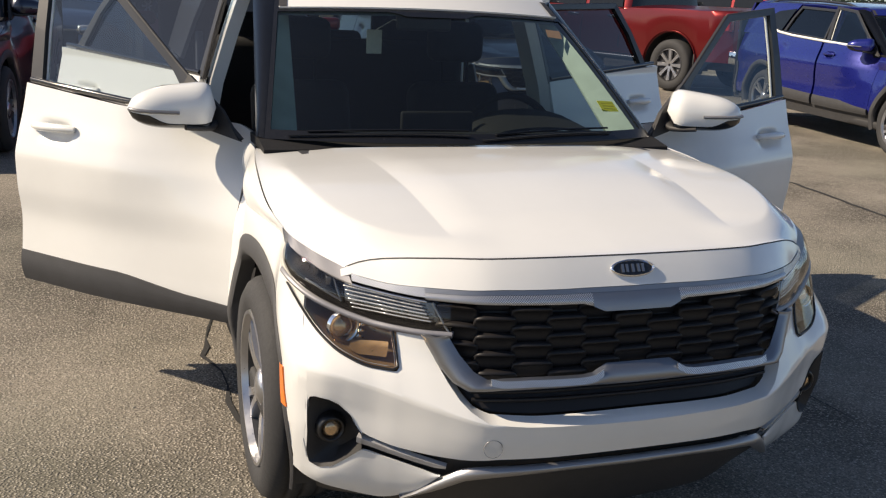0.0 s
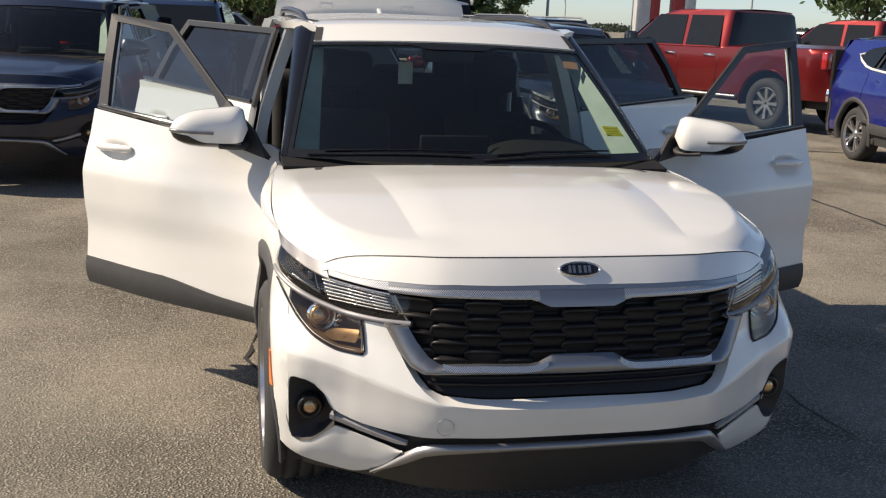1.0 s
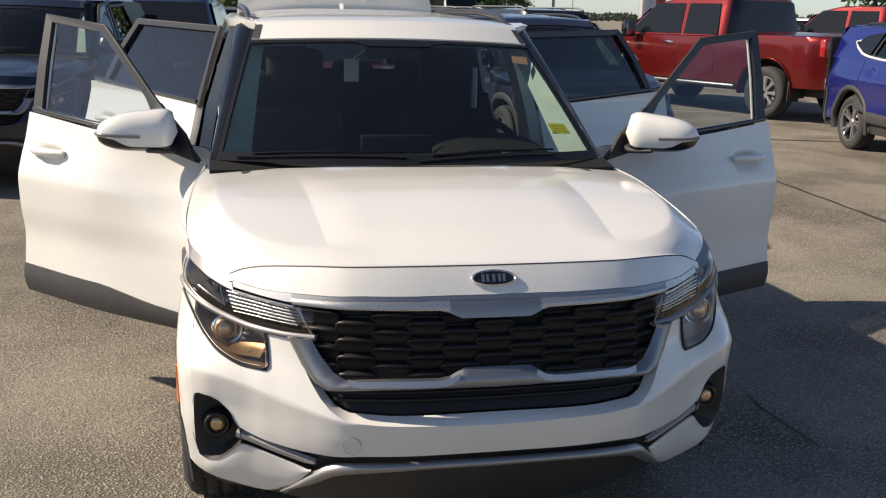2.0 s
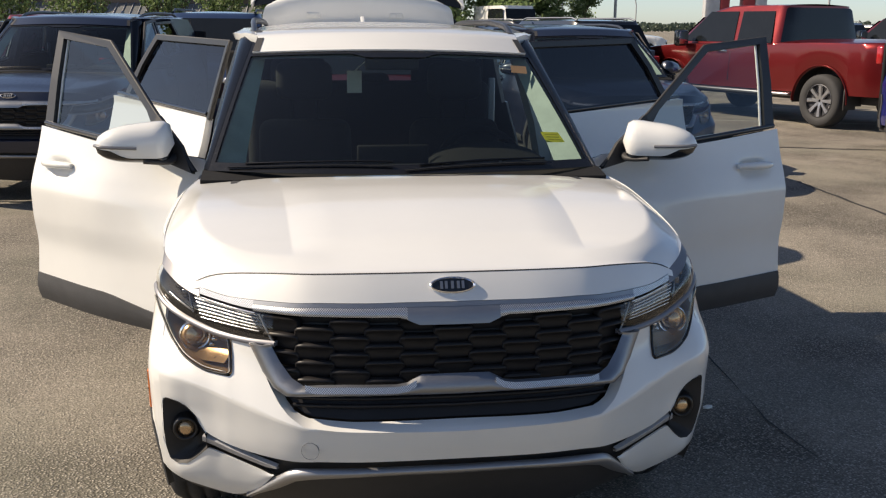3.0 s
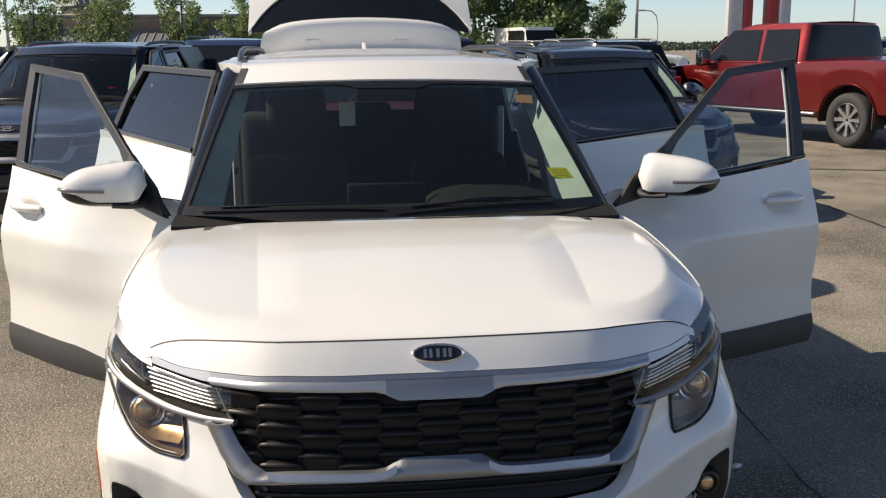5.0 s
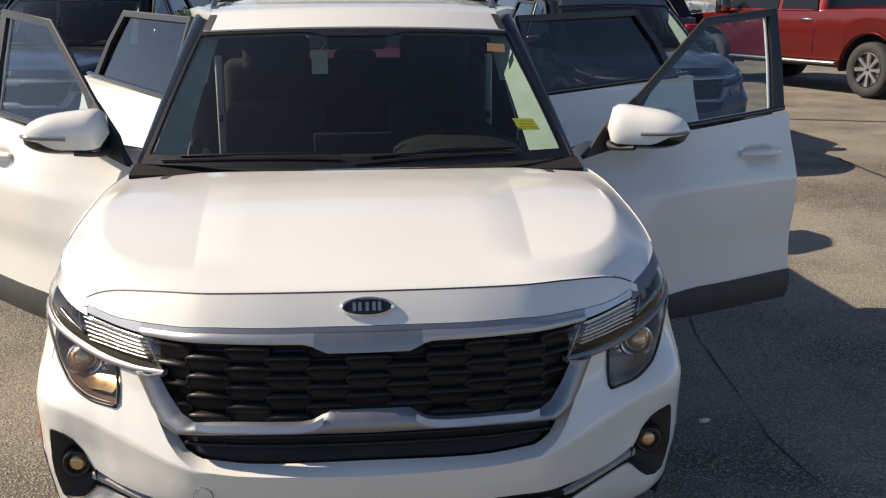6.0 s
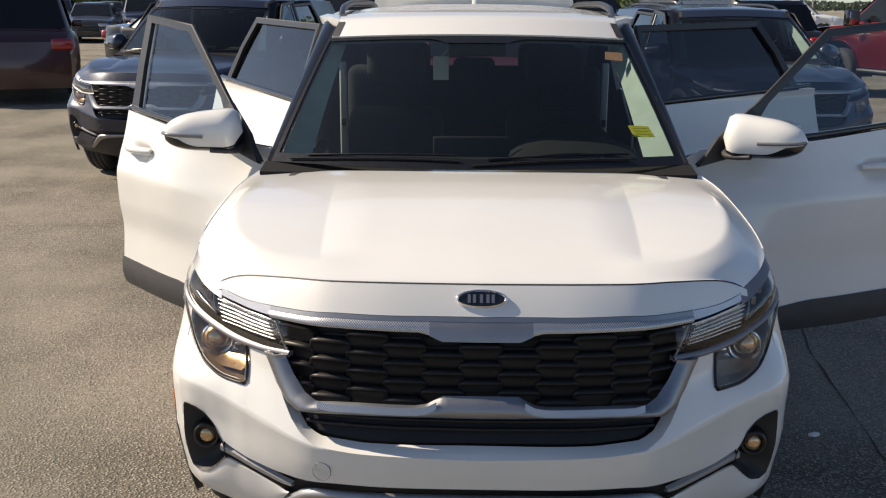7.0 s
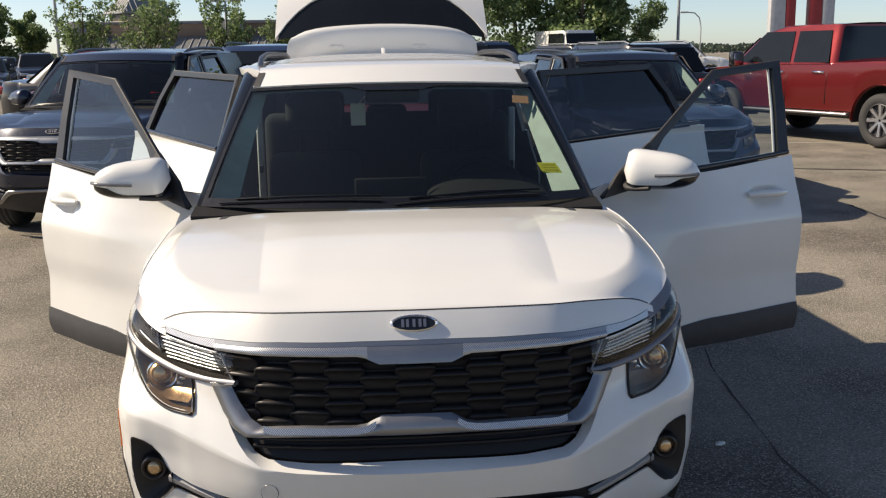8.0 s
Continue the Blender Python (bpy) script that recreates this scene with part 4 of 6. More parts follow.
    for x0, x1, z in ((-.62, -.06, .0), (-.02, .50, .0)):
        bm = tube(bmesh.new(), [ws(x0 / .69 + (x1 - x0) / .69 * t, .015 + .03 * math.sin(t * 2.2), .010) for t in np.linspace(0, 1, 9)], .004, 6)
        wiper = part("wiper", bm, BORDER_BLACK, car)
        part("wiper_blade", tube(bmesh.new(), [ws(x0 / .69 + (x1 - x0) / .69 * t, .04 + .03 * math.sin(t * 2.0), .008) for t in np.linspace(.1, 1.0, 9)], .0035, 5), BORDER_BLACK, wiper)
    # pillars, roof
    for g in (-1, 1):
        bm = bmesh.new()
        rows = []
        for t in np.linspace(1, 0, 9):
            a = ws(1, t, .004)
            b = Vector((.718, 1.235, 1.008)).lerp(Vector((.615, 1.985, 1.486)), t) + Vector((0, 0, .012 * math.sin(t * 3.14)))
            midp = a.lerp(b, .5) + Vector((.018, -.012, .012))
            rows.append([(1 - k) ** 2 * a + 2 * k * (1 - k) * midp + k * k * b for k in (0, .25, .5, .75, 1)])
        rows = [[Vector((g * p.x, p.y, p.z)) for p in r] for r in rows]
        grid(bm, rows, flip=g < 0)
        part("a_pillar", bm, PILLAR_BLACK, car, "gloss black windscreen pillar", .03)
        # pale inner trim of the pillar
        bm = bmesh.new()
        rows = [[Vector((g * (p.x - k * (.035 + .065 * (1 - t))), p.y + .05 + .06 * k, p.z - .01)) for k in (.0, .5, 1)] for t, p in [(t, ws(.975, t)) for t in np.linspace(1, 0, 7)]]
        grid(bm, rows, flip=g < 0)
        part("pillar_trim", bm, TRIM_PALE, car, "pale grey inner trim", .02)
    ROOF_Z = curve([(0, 1.414), (.02, 1.432), (.055, 1.464), (.15, 1.500), (.3, 1.526), (.5, 1.541), (.75, 1.541), (1, 1.518)])
    ROOF_X = curve([(0, .53), (.15, .572), (.4, .60), (.8, .59), (1, .575)])

    def roof(u, v):
        lip = lambda k: ws(u * .97, k, .010)
        if v < .08:
            return lip(.893 + .157 * v / .08)

        def crown(q):
            y0 = 1.550 + .12 * u * u
            return Vector((u * ROOF_X(q), y0 + (3.99 - y0) * q, ROOF_Z(q) - .036 * abs(u) ** 3))
        return crown(v) + (lip(1.05) - crown(.08)) * smooth(.32, .08, v)
    bm = bmesh.new()
    grid(bm, [[roof(-1 + i / 16, 1 - j / 37.5 if j < 30 else .2 - (j - 30) / 75) for i in range(33)] for j in range(46)])
    part("roof", bm, paint_mat, car, thick=.015)
    bm = bmesh.new()
    grid(bm, [[roof(-1 + i / 8, 1 - j / 10) + Vector((0, 0, -.03)) for i in range(17)] for j in range(11)])
    part("headliner", bm, LINER, car, "pale grey headliner")
    for g in (-1, 1):
        bm = bmesh.new()
        rows = []
        for v in np.linspace(1, .08, 14):
            a = roof(1, v)
            b = Vector((up_x(1.49) - .0, a.y, min(1.492, a.z - .008)))
            if v < .2:
                b = Vector((.615, 1.985, 1.486)).lerp(Vector((up_x(1.49), a.y, 1.49)), smooth(.08, .2, v))
                b.y = max(a.y, 1.9)
            rows.append([Vector((g * p.x, p.y, p.z)) for p in (a, a.lerp(b, .5) + Vector((.01, 0, .008)), b)])
        grid(bm, rows, flip=g < 0)
        part("cant_rail", bm, paint_mat, car, thick=.03)
        pts = [Vector((g * (.560 + .035 * math.sin(t * 3.14)), 2.0 + 1.85 * t, ROOF_Z(.18 + .76 * t) - .034 + .034 * min(1, math.sin(t * 3.14) * 3.0))) for t in np.linspace(0, 1, 22)]
        part("roof_rail", tube(bmesh.new(), pts, .013, 8, 1.2), RAIL_MAT, car, "dark silver roof rail")
        bm = bmesh.new()
        grid(bm, [[roof(g * u, v) + Vector((0, 0, .003)) for u in ((.95, 1.0) if g > 0 else (1.0, .95))] for v in np.linspace(1, .0, 17)])
        part("roof_ditch", bm, BLACK_PLASTIC, car, "black roof drip moulding")
        part("quarter_trim", box(bmesh.new(), g * .63 - .02, g * .63 + .02, 3.22, 4.1, .5, 1.42, .01), DASH, car, "dark trim inside the luggage space")
        part("luggage_trim", box(bmesh.new(), g * .64 - .20, g * .64 + .20, 4.10, 4.16, .4, 1.36, .02), DASH, car, "dark trim inside the luggage space")
        jamb = part("door_jamb", box(bmesh.new(), g * .70 - .02, g * .70 + .02, 3.185, 3.215, .45, 1.24, .008), paint_mat, car, "painted door jamb with its striker")
        part("striker", box(bmesh.new(), g * .70 - .012, g * .70 + .012, 3.17, 3.187, .90, .94, .004), BLACK_PLASTIC, jamb)
        # b pillar, sill, rear quarter
        bm = bmesh.new()
        grid(bm, [[Vector((g * (up_x(z) - .035 if z > 1.05 else .795), y, z)) for y in (2.16, 2.31)] for z in (1.48, 1.3, 1.1, .9, .6, .36)], flip=g < 0)
        part("b_pillar", bm, paint_mat, car, thick=.05)
        bm = bandy(bmesh.new(), 1.21, 2.94, lambda y: .40, lambda y: .25, lambda y, v: -.03 - .02 * v, 10, 3, g)
        part("sill", bm, CLADDING, car, "", .06)
        bm = bmesh.new()
        rarch = lambda y: .335 + math.sqrt(max(0, .455 ** 2 - (y - 3.39) ** 2)) if 2.95 < y < 3.84 else .34
        bandy(bm, 3.25, 4.33, lambda y: 1.10 - .1 * smooth(4.0, 4.33, y), rarch, 0, n_(26), 10, g)
        part("rear_quarter", bm, paint_mat, car, thick=.01)
        bm = bmesh.new()
        q = [[Vector((g * up_x(z), y, z)) for y in ys] for z, ys in ((1.49, (3.0, 3.5, 3.98)), (1.3, (3.16, 3.6, 4.13)), (1.10, (3.25, 3.75, 4.26)))]
        grid(bm, q, flip=g < 0)
        part("c_pillar", bm, paint_mat, car, thick=.02)
        if bright_trim:                                      # bright line under the side windows, hooked at the rear quarter glass
            Q = lambda y, z, o: Vector((g * (up_x(z, y) + o), y, z))
            bm = bmesh.new()
            bm.faces.new([bm.verts.new(Q(y, z, .012)) for y, z in ((3.19, 1.165), (3.34, 1.19), (3.50, 1.25), (3.58, 1.315), (3.40, 1.395), (3.04, 1.435))])
            bmesh.ops.recalc_face_normals(bm, faces=bm.faces[:])
            part("quarter_window", bm, PRIVACY_DARK, car, "dark rear quarter glass", .006, flat=True)
            line_pts = [(1.5, 1.072), (2.2, 1.098), (2.9, 1.125), (3.20, 1.148), (3.36, 1.176), (3.52, 1.24), (3.62, 1.315), (3.50, 1.330)]
            part("window_trim", tube(bmesh.new(), [Q(y, z, .020) for y, z in line_pts], .016, 6), GLASS_RUN, car, "bright pale line under the side windows")
        bm = bmesh.new()
        rows = []
        for r, o in ((.46, .003), (.452, .014), (.415, .016), (.400, .006), (.395, -.04)):
            row = [pty(3.39 - r * math.cos(a), .335 + r * math.sin(a), o, g) for a in [radians(-14 + 208 * k / 30) for k in range(31)]]
            rows.append(row[::-1] if g < 0 else row)
        grid(bm, rows)
        part("arch_cladding", bm, CLADDING, car, "dark plastic wheel arch", .004)
        bm = bmesh.new()
        box(bm, g * .50 - .22, g * .50 + .22, 4.22, 4.34, .86, 1.04, .03)
        part("tail_lamp", bm, RED_LENS, car, "red tail lamp")
        for y in (.76, 3.39):
            turn = pose(g * (.700 if y < 1 else .735), y, .335, 0, 0, 0 if g > 0 else 180)
            wheel(car, turn, rim)
    bm = bmesh.new()
    us = np.linspace(s_of_y(4.05), _len[-1], 10)
    for g in (-1, 1):
        rows = [[surf(g * s, z, .01) for s in (us if g > 0 else us[::-1])] for z in (.72, .6, .45, .3)]
        grid(bm, rows)
    part("rear_bumper", bm, CLADDING, car, "", .02)
    # floor pan and cabin
    part("floor_pan", box(bmesh.new(), -.78, .78, .45, 4.2, .24, .32, .02), BLACK_PLASTIC, car)
    part("firewall", box(bmesh.new(), -.72, .72, 1.06, 1.12, .3, 1.0, .01), BLACK_PLASTIC, car)
    part("radiator_panel", box(bmesh.new(), -.55, .55, .30, .36, .3, .84, .01), BLACK_PLASTIC, car)
    bm = bmesh.new()
    prof = [(1.06, 1.0), (1.16, 1.018), (1.36, 1.012), (1.50, .985), (1.55, .90), (1.50, .70), (1.40, .52)]
    grid(bm, [[Vector((x * (1.0 if abs(x) < .6 else 1), y - .03 * (1 - abs(x)), z)) for x in np.linspace(-.72, .72, 13)] for y, z in prof[::-1]])
    dash = part("dashboard", bm, DASH, car, "black dashboard", .03)
    bm = bmesh.new()
    rows = []
    for t in np.linspace(0, 1, 7):
        y = 1.28 + .24 * t
        rows.append([(.36 + .24 * math.cos(a), y + .03 * math.sin(a), .985 + .085 * math.sin(a) * (.55 + .45 * t)) for a in np.linspace(math.pi, 0, 13)])
    grid(bm, rows, flip=True)
    part("instrument_hood", bm, DASH, dash, "", .01)
    part("screen", box(bmesh.new(), -.16, .12, 1.44, 1.46, .985, 1.07, .008), DASH, dash)
    bm = bmesh.new()
    ring = [Vector((.36 + .185 * math.cos(a), 1.62 + .06 * math.sin(a), .93 + .175 * math.sin(a))) for a in np.linspace(0, 2 * math.pi, 33)]
    tube(bm, ring, .015, 8)
    tube(bm, [(.18, 1.615, .92), (.36, 1.58, .91), (.54, 1.615, .92)], .018, 6)
    part("steering_wheel", bm, DASH, car, "black steering wheel")
    bm = box(bmesh.new(), -.11, .11, 1.70, 1.73, 1.345, 1.41, .012)
    part("rear_view_mirror", bm, BLACK_PLASTIC, car)
    # tailgate
    hinge = Vector((0, 3.99, 1.510))
    gm = Matrix.Translation(hinge) @ pose(0, 0, 0, gate)
    bm = bmesh.new()
    prof = [(0, .0, .60), (.03, .012, .605), (.10, .020, .60), (.15, .018, .592), (.185, .012, .58), (.20, .002, .565), (.207, -.01, .555), (.21, -.03, .545)]
    grid(bm, [[Vector((w * u, y - .04 * u * u - .03 * abs(u) ** 8, z - .02 * abs(u) ** 3)) for u in np.linspace(-1, 1, 17)] for y, z, w in prof[::-1]])
    tailgate = part("tailgate", bm, paint_mat, car, "raised tailgate with its roof spoiler" if gate else "", .03, gm)
    if detailed:
        # white blocks stand in for two patches of light on the shaded spoiler
        for x in (-.285, .23):
            part("spoiler_light_patch", box(bmesh.new(), x - .04, x + .04, .06, .09, .0185, .024, .002), PAPER, tailgate)
    GW = curve([(0, .665), (.3, .66), (.6, .655), (1, .60)])
    arch_in = line([(0, 1.0), (.12, .9), (.20, .80), (.28, .67), (.37, .44), (.42, .22), (.45, 0)])
    path = curve([(0, .20), (.45, .42), (.75, .45), (1, .40)])
    gz = lambda t: -.02 - .76 * t
    shell = lambda t, u, o=0: Vector((GW(t) * u, path(t) - .07 * u * u + o, gz(t)))
    bm = bmesh.new()
    ts = np.linspace(0, 1, 13)
    for g in (-1, 1):
        grid(bm, [[shell(t, g * (arch_in(t) + (1.001 - arch_in(t)) * k / 6)) for k in range(7)] for t in np.linspace(0, 1, 41)], flip=g > 0)
    part("gate_shell", bm, paint_mat, tailgate, "", .03)
    bm = bmesh.new()
    grid(bm, [[shell(t, u, -.012) for u in np.linspace(.97, -.97, 13)] for t in np.linspace(.0, .51, 7)])
    part("rear_window", bm, PRIVACY_DARK, tailgate, "dark rear window glass", .005)
    bm = bmesh.new()
    grid(bm, [[shell(t, u, -.05) for u in np.linspace(.84, -.84, 9)] for t in np.linspace(.46, .98, 5)], flip=True)
    part("gate_trim", bm, DASH, tailgate, "black inner trim of the tailgate", .01)
    # antenna fin
    bm = bmesh.new()
    hull_shape(bm, [(-.07, 0), (.055, 0), (.06, .05), (.03, .052)], -.012, .012, .004)
    part("antenna_fin", bm, paint_mat, car, "shark-fin roof antenna", m=Matrix.Translation((0, 3.62, 1.522)) @ Matrix.Rotation(radians(90), 4, "Z"))
    # doors
    for k, (g, fr) in enumerate(((-1, True), (1, True), (-1, False), (1, False))):
        side_door(car, paint_mat, g, fr, doors[k], SIDE_GLASS if fr else PRIVACY, detailed or fr)
    return car


RIB_CHROME = plain("ribbed_chrome", (0.66, 0.67, 0.69), 0.25, 0.8, vary=0.04)
DARK_CHROME = plain("smoked_chrome", (0.14, 0.14, 0.15), 0.2, 0.9)
# chrome bowl whose colour carries the golden reflection of the sunlit ground
LAMP_BOWL = plain("lamp_bowl_warm_sheen", (0.34, 0.22, 0.115), 0.30, 0.7, grain=40, vary=0.2)
GRILLE_BLACK = plain("grille_black", (0.017, 0.0155, 0.016), 0.42, grain=120, spec=0.3)
BORDER_BLACK = plain("ceramic_black", (0.008, 0.008, 0.009), 0.25)
PILLAR_BLACK = plain("pillar_black", (0.004, 0.005, 0.008), 0.22, spec=0.12)
RAIL_MAT = plain("rail_silver", (0.09, 0.09, 0.095), 0.35, 0.8)
PRIVACY_DARK = plain("dark_glass", (0.009, 0.011, 0.013), 0.05, spec=0.3)


# ---- ground ----
def rise(y):
    """The lot climbs gently away from the cars."""
    return .002 * max(0, min(y, 120) - 4) * smooth(4, 9, y)


bm = bmesh.new()
grid(bm, [[(x, y, rise(y)) for x in (-500, -120, -50, -20, -8, 0, 8, 20, 50, 120, 500)] for y in (900, 300, 120, 90, 60, 40, 30, 24, 20, 17, 15, 13, 11, 9, 8, 7, 6, 5, 4, 0, -6, -20, -60, -300)])
tagged(part("ground", bm, ASPHALT, flat=True), "worn grey-brown asphalt of a car lot with fine gravel", "asphalt", kind="structure")


def ground_strip(name, pts, width, mat, label, z=.004, jitter=.3, seed=1):
    rnd = random.Random(seed)
    rows = []
    dense = []
    for a, b in zip(pts, pts[1:]):
        n = max(2, int(math.dist(a, b) / .12))
        dense += [(a[0] + (b[0] - a[0]) * k / n, a[1] + (b[1] - a[1]) * k / n) for k in range(n)]
    dense.append(pts[-1])
    for i, (x, y) in enumerate(dense):
        j = min(i + 1, len(dense) - 1)
        k = max(i - 1, 0)
        d = Vector((dense[j][0] - dense[k][0], dense[j][1] - dense[k][1])).normalized()
        w = width * (1 + jitter * rnd.uniform(-1, 1)) / 2
        o = width * jitter * rnd.uniform(-1, 1)
        rows.append([(x - d.y * (w + o), y + d.x * (w + o), rise(y) + z), (x + d.y * (w - o), y - d.x * (w - o), rise(y) + z)])
    bm = bmesh.new()
    grid(bm, rows)
    bmesh.ops.recalc_face_normals(bm, faces=bm.faces[:])
    for f in bm.faces:
        if f.normal.z < 0:
            f.normal_flip()
    return tagged(part(name, bm, mat, flat=True), label, "crack", kind="structure")


ground_strip("crack", [(4.62, 7.0), (4.54, 5.96), (4.47, 4.9), (4.34, 3.76), (4.2, 2.6)], .035, SEALER, "dark tar-filled seam in the asphalt", seed=2)
ground_strip("crack", [(5.0, 10.1), (5.7, 9.8), (6.9, 9.4), (8.2, 9.1), (10, 8.6)], .07, SEALER, "dark tar-filled seam in the asphalt", seed=3)
ground_strip("crack", [(-.74, 2.35), (-.80, 2.1), (-.83, 1.9), (-.77, 1.72), (-.80, 1.42), (-.74, 1.1)], .014, SEALER, "thin crack in the asphalt", jitter=.9, seed=4)
ground_strip("crack", [(1.62, 2.5), (1.55, 2.2), (1.50, 1.66), (1.44, 1.1), (1.47, .6)], .006, SEALER, "thin crack in the asphalt", jitter=.8, seed=5)
ground_strip("parking_line", [(4.6, 14.0), (7.2, 13.2), (9.0, 12.6)], .10, LINE_PAINT, "faded white parking line", jitter=.1, seed=6)
ground_strip("parking_line", [(5.2, 17.2), (8.4, 16.0), (10.6, 15.2)], .10, LINE_PAINT, "faded white parking line", jitter=.1, seed=7)

bm = bmesh.new()
bmesh.ops.create_icosphere(bm, subdivisions=1, radius=.02)
for v in bm.verts:
    v.co = (v.co.x * 1.4, v.co.y * .8, max(0, v.co.z * .4 + .006))
tagged(part("litter", bm, PAPER, flat=True, m=pose(1.255, 1.24, .0, 0, 0, 25)), "crumpled scrap of white paper on the asphalt", "litter")

bm = bmesh.new()
rnd = random.Random(11)
for _ in range(2600):
    x, y = rnd.uniform(-2.6, -.75), rnd.uniform(-.6, 3.4)
    r = rnd.uniform(.002, .0065)
    a = rnd.uniform(0, 3)
    v = [bm.verts.new((x + r * math.cos(a + k * 2.1), y + r * math.sin(a + k * 2.1), 0)) for k in range(3)]
    t = bm.verts.new((x, y, r * .8))
    for k in range(3):
        bm.faces.new((v[k], v[(k + 1) % 3], t))
GRAVEL = plain("loose_grit", (0.36, 0.33, 0.28), 0.9)
tagged(part("gravel", bm, GRAVEL, flat=True), "loose grit scattered on the asphalt", "gravel", kind="stuff")

# ---- the white car ----
hero = compact_suv("white compact SUV with four open doors and raised tailgate", WHITE, Matrix.Identity(4), (42.5, 65, 33.5, 60), 100, True)
for x in (-.355, .355):
    front_seat(x, 2.12, hero)
bench = new("rear_bench")
bench.parent = hero
part("seat_cushion", box(bmesh.new(), -.62, .62, 2.60, 3.05, .32, .62, .05, 3), SEAT, bench)
part("backrest", box(bmesh.new(), -.66, .66, 3.02, 3.16, .55, 1.23, .05, 3), SEAT, bench)
for x, w, z in ((-.38, .15, 1.345), (0, .11, 1.27), (.38, .15, 1.345)):
    part("headrest", box(bmesh.new(), x - w, x + w, 3.06, 3.15, 1.20, z, .035, 3), SEAT, bench)


def on_screen(pts, mat, name, label, cat):
    bm = bmesh.new()
    bm.faces.new([bm.verts.new(p) for p in pts])
    bmesh.ops.recalc_face_normals(bm, faces=bm.faces[:])
    return tagged(part(name, bm, mat, flat=True, thick=.001), label, cat)


sticker = on_screen([(0.513, 1.229, 1.140), (0.584, 1.244, 1.136), (0.608, 1.227, 1.101), (0.535, 1.212, 1.103)], YELLOW, "price_sticker", "yellow sticker inside the windscreen with unreadable print", "sticker")
bm = bmesh.new()
for k in range(3):
    a = Vector((.529 + .006 * k, 1.2235 - .004 * k, 1.1315 - .009 * k))
    grid(bm, [[a + Vector((0, 0, .0015)), a + Vector((.052, .011, -.002))], [a + Vector((0, 0, -.0015)), a + Vector((.052, .011, -.005))]])
part("print", bm, plain("faded_print", (0.35, 0.32, 0.03), 0.6), sticker, flat=True)
on_screen([(0.481, 1.641, 1.368), (0.547, 1.654, 1.363), (0.545, 1.618, 1.335), (0.478, 1.605, 1.341)], ORANGE_PAPER, "paper_tag", "orange paper tag stuck in the windscreen's corner", "tag")
bm = box(bmesh.new(), -.175, -.112, 1.905, 1.910, 1.24, 1.335, .002)
tag = tagged(part("hang_tag", bm, PAPER, flat=True), "white paper tag hanging from the mirror inside the windscreen", "tag")
part("string", tube(bmesh.new(), [(-.144, 1.905, 1.33), (-.10, 1.80, 1.38), (-.08, 1.73, 1.38)], .002, 4), PAPER, tag)

# ---- parked cars ----
NAVY = paint("dark_slate_paint", (0.013, 0.020, 0.043), 0.35, 0.3, 0.7)
BLUE = paint("blue_paint", (0.009, 0.015, 0.185), 0.4, 0.26)
RED = paint("red_paint", (0.18, 0.0085, 0.010), 0.65, 0.30, 0.6)
BLACKP = paint("black_paint", (0.012, 0.012, 0.014), 0.2, 0.3)
MAROON = paint("dark_maroon_paint", (0.05, 0.01, 0.012), 0.3, 0.3)
SILVER = paint("silver_paint", (0.42, 0.43, 0.45), 0.7, 0.35)
OFFWHITE = paint("fleet_white_paint", (0.72, 0.72, 0.70), 0.0, 0.4)
STEEL_BLUE = paint("steel_blue_paint", (0.03, 0.06, 0.14), 0.5, 0.3)
compact_suv("dark slate compact SUV parked behind the white one", NAVY, pose(-2.75, 6.2, rise(8), 0, 0, -5) @ Matrix.Diagonal((1.03, 1.03, 1.05, 1)))
compact_suv("dark slate compact SUV parked in the row behind an open door", NAVY, pose(2.75, 6.33, rise(8), 0, 0, 4) @ Matrix.Diagonal((1.0, 1.0, 1.0, 1)))
compact_suv("bright blue compact SUV parked on the lot", BLUE, pose(7.29, 5.25, rise(5), 0, 0, -6.6), bright_trim=True)


def small_wheel(car, m, R=.34, T=.11, rim=ALLOY, spokes=6, slim=1.0):
    w = new("wheel")
    w.parent, w.matrix_basis = car, m
    part("tyre", lathe(bmesh.new(), [(R * .62, T - .02), (R * .68, T), (R * .9, T + .004), (R * .98, T - .03), (R, 0), (R * .98, -T + .03), (R * .68, -T)], 32), RUBBER, w)
    part("rim", lathe(bmesh.new(), [(R * .63, T - .012), (R * .60, T - .008), (R * .57, T - .06), (R * .3, T - .075), (.0001, T - .075)], 28), DARK_ALLOY, w)
    for i in range(spokes):
        a = 2 * math.pi * i / spokes
        c, s_ = math.cos(a), math.sin(a)
        bm = bmesh.new()
        rows = []
        for r, wd, x0 in ((.02, R * .10 * slim, T - .035), (R * .3, R * .085 * slim, T - .025), (R * .60, R * .13 * slim, T - .02)):
            rows.append([(x0 - .03, c * r - s_ * wd, s_ * r + c * wd), (x0, c * r - s_ * wd * .75, s_ * r + c * wd * .75), (x0, c * r + s_ * wd * .75, s_ * r - c * wd * .75), (x0 - .03, c * r + s_ * wd, s_ * r - c * wd)])
        grid(bm, rows)
        bmesh.ops.recalc_face_normals(bm, faces=bm.faces[:])
        part("spoke", bm, rim, w)
    return w


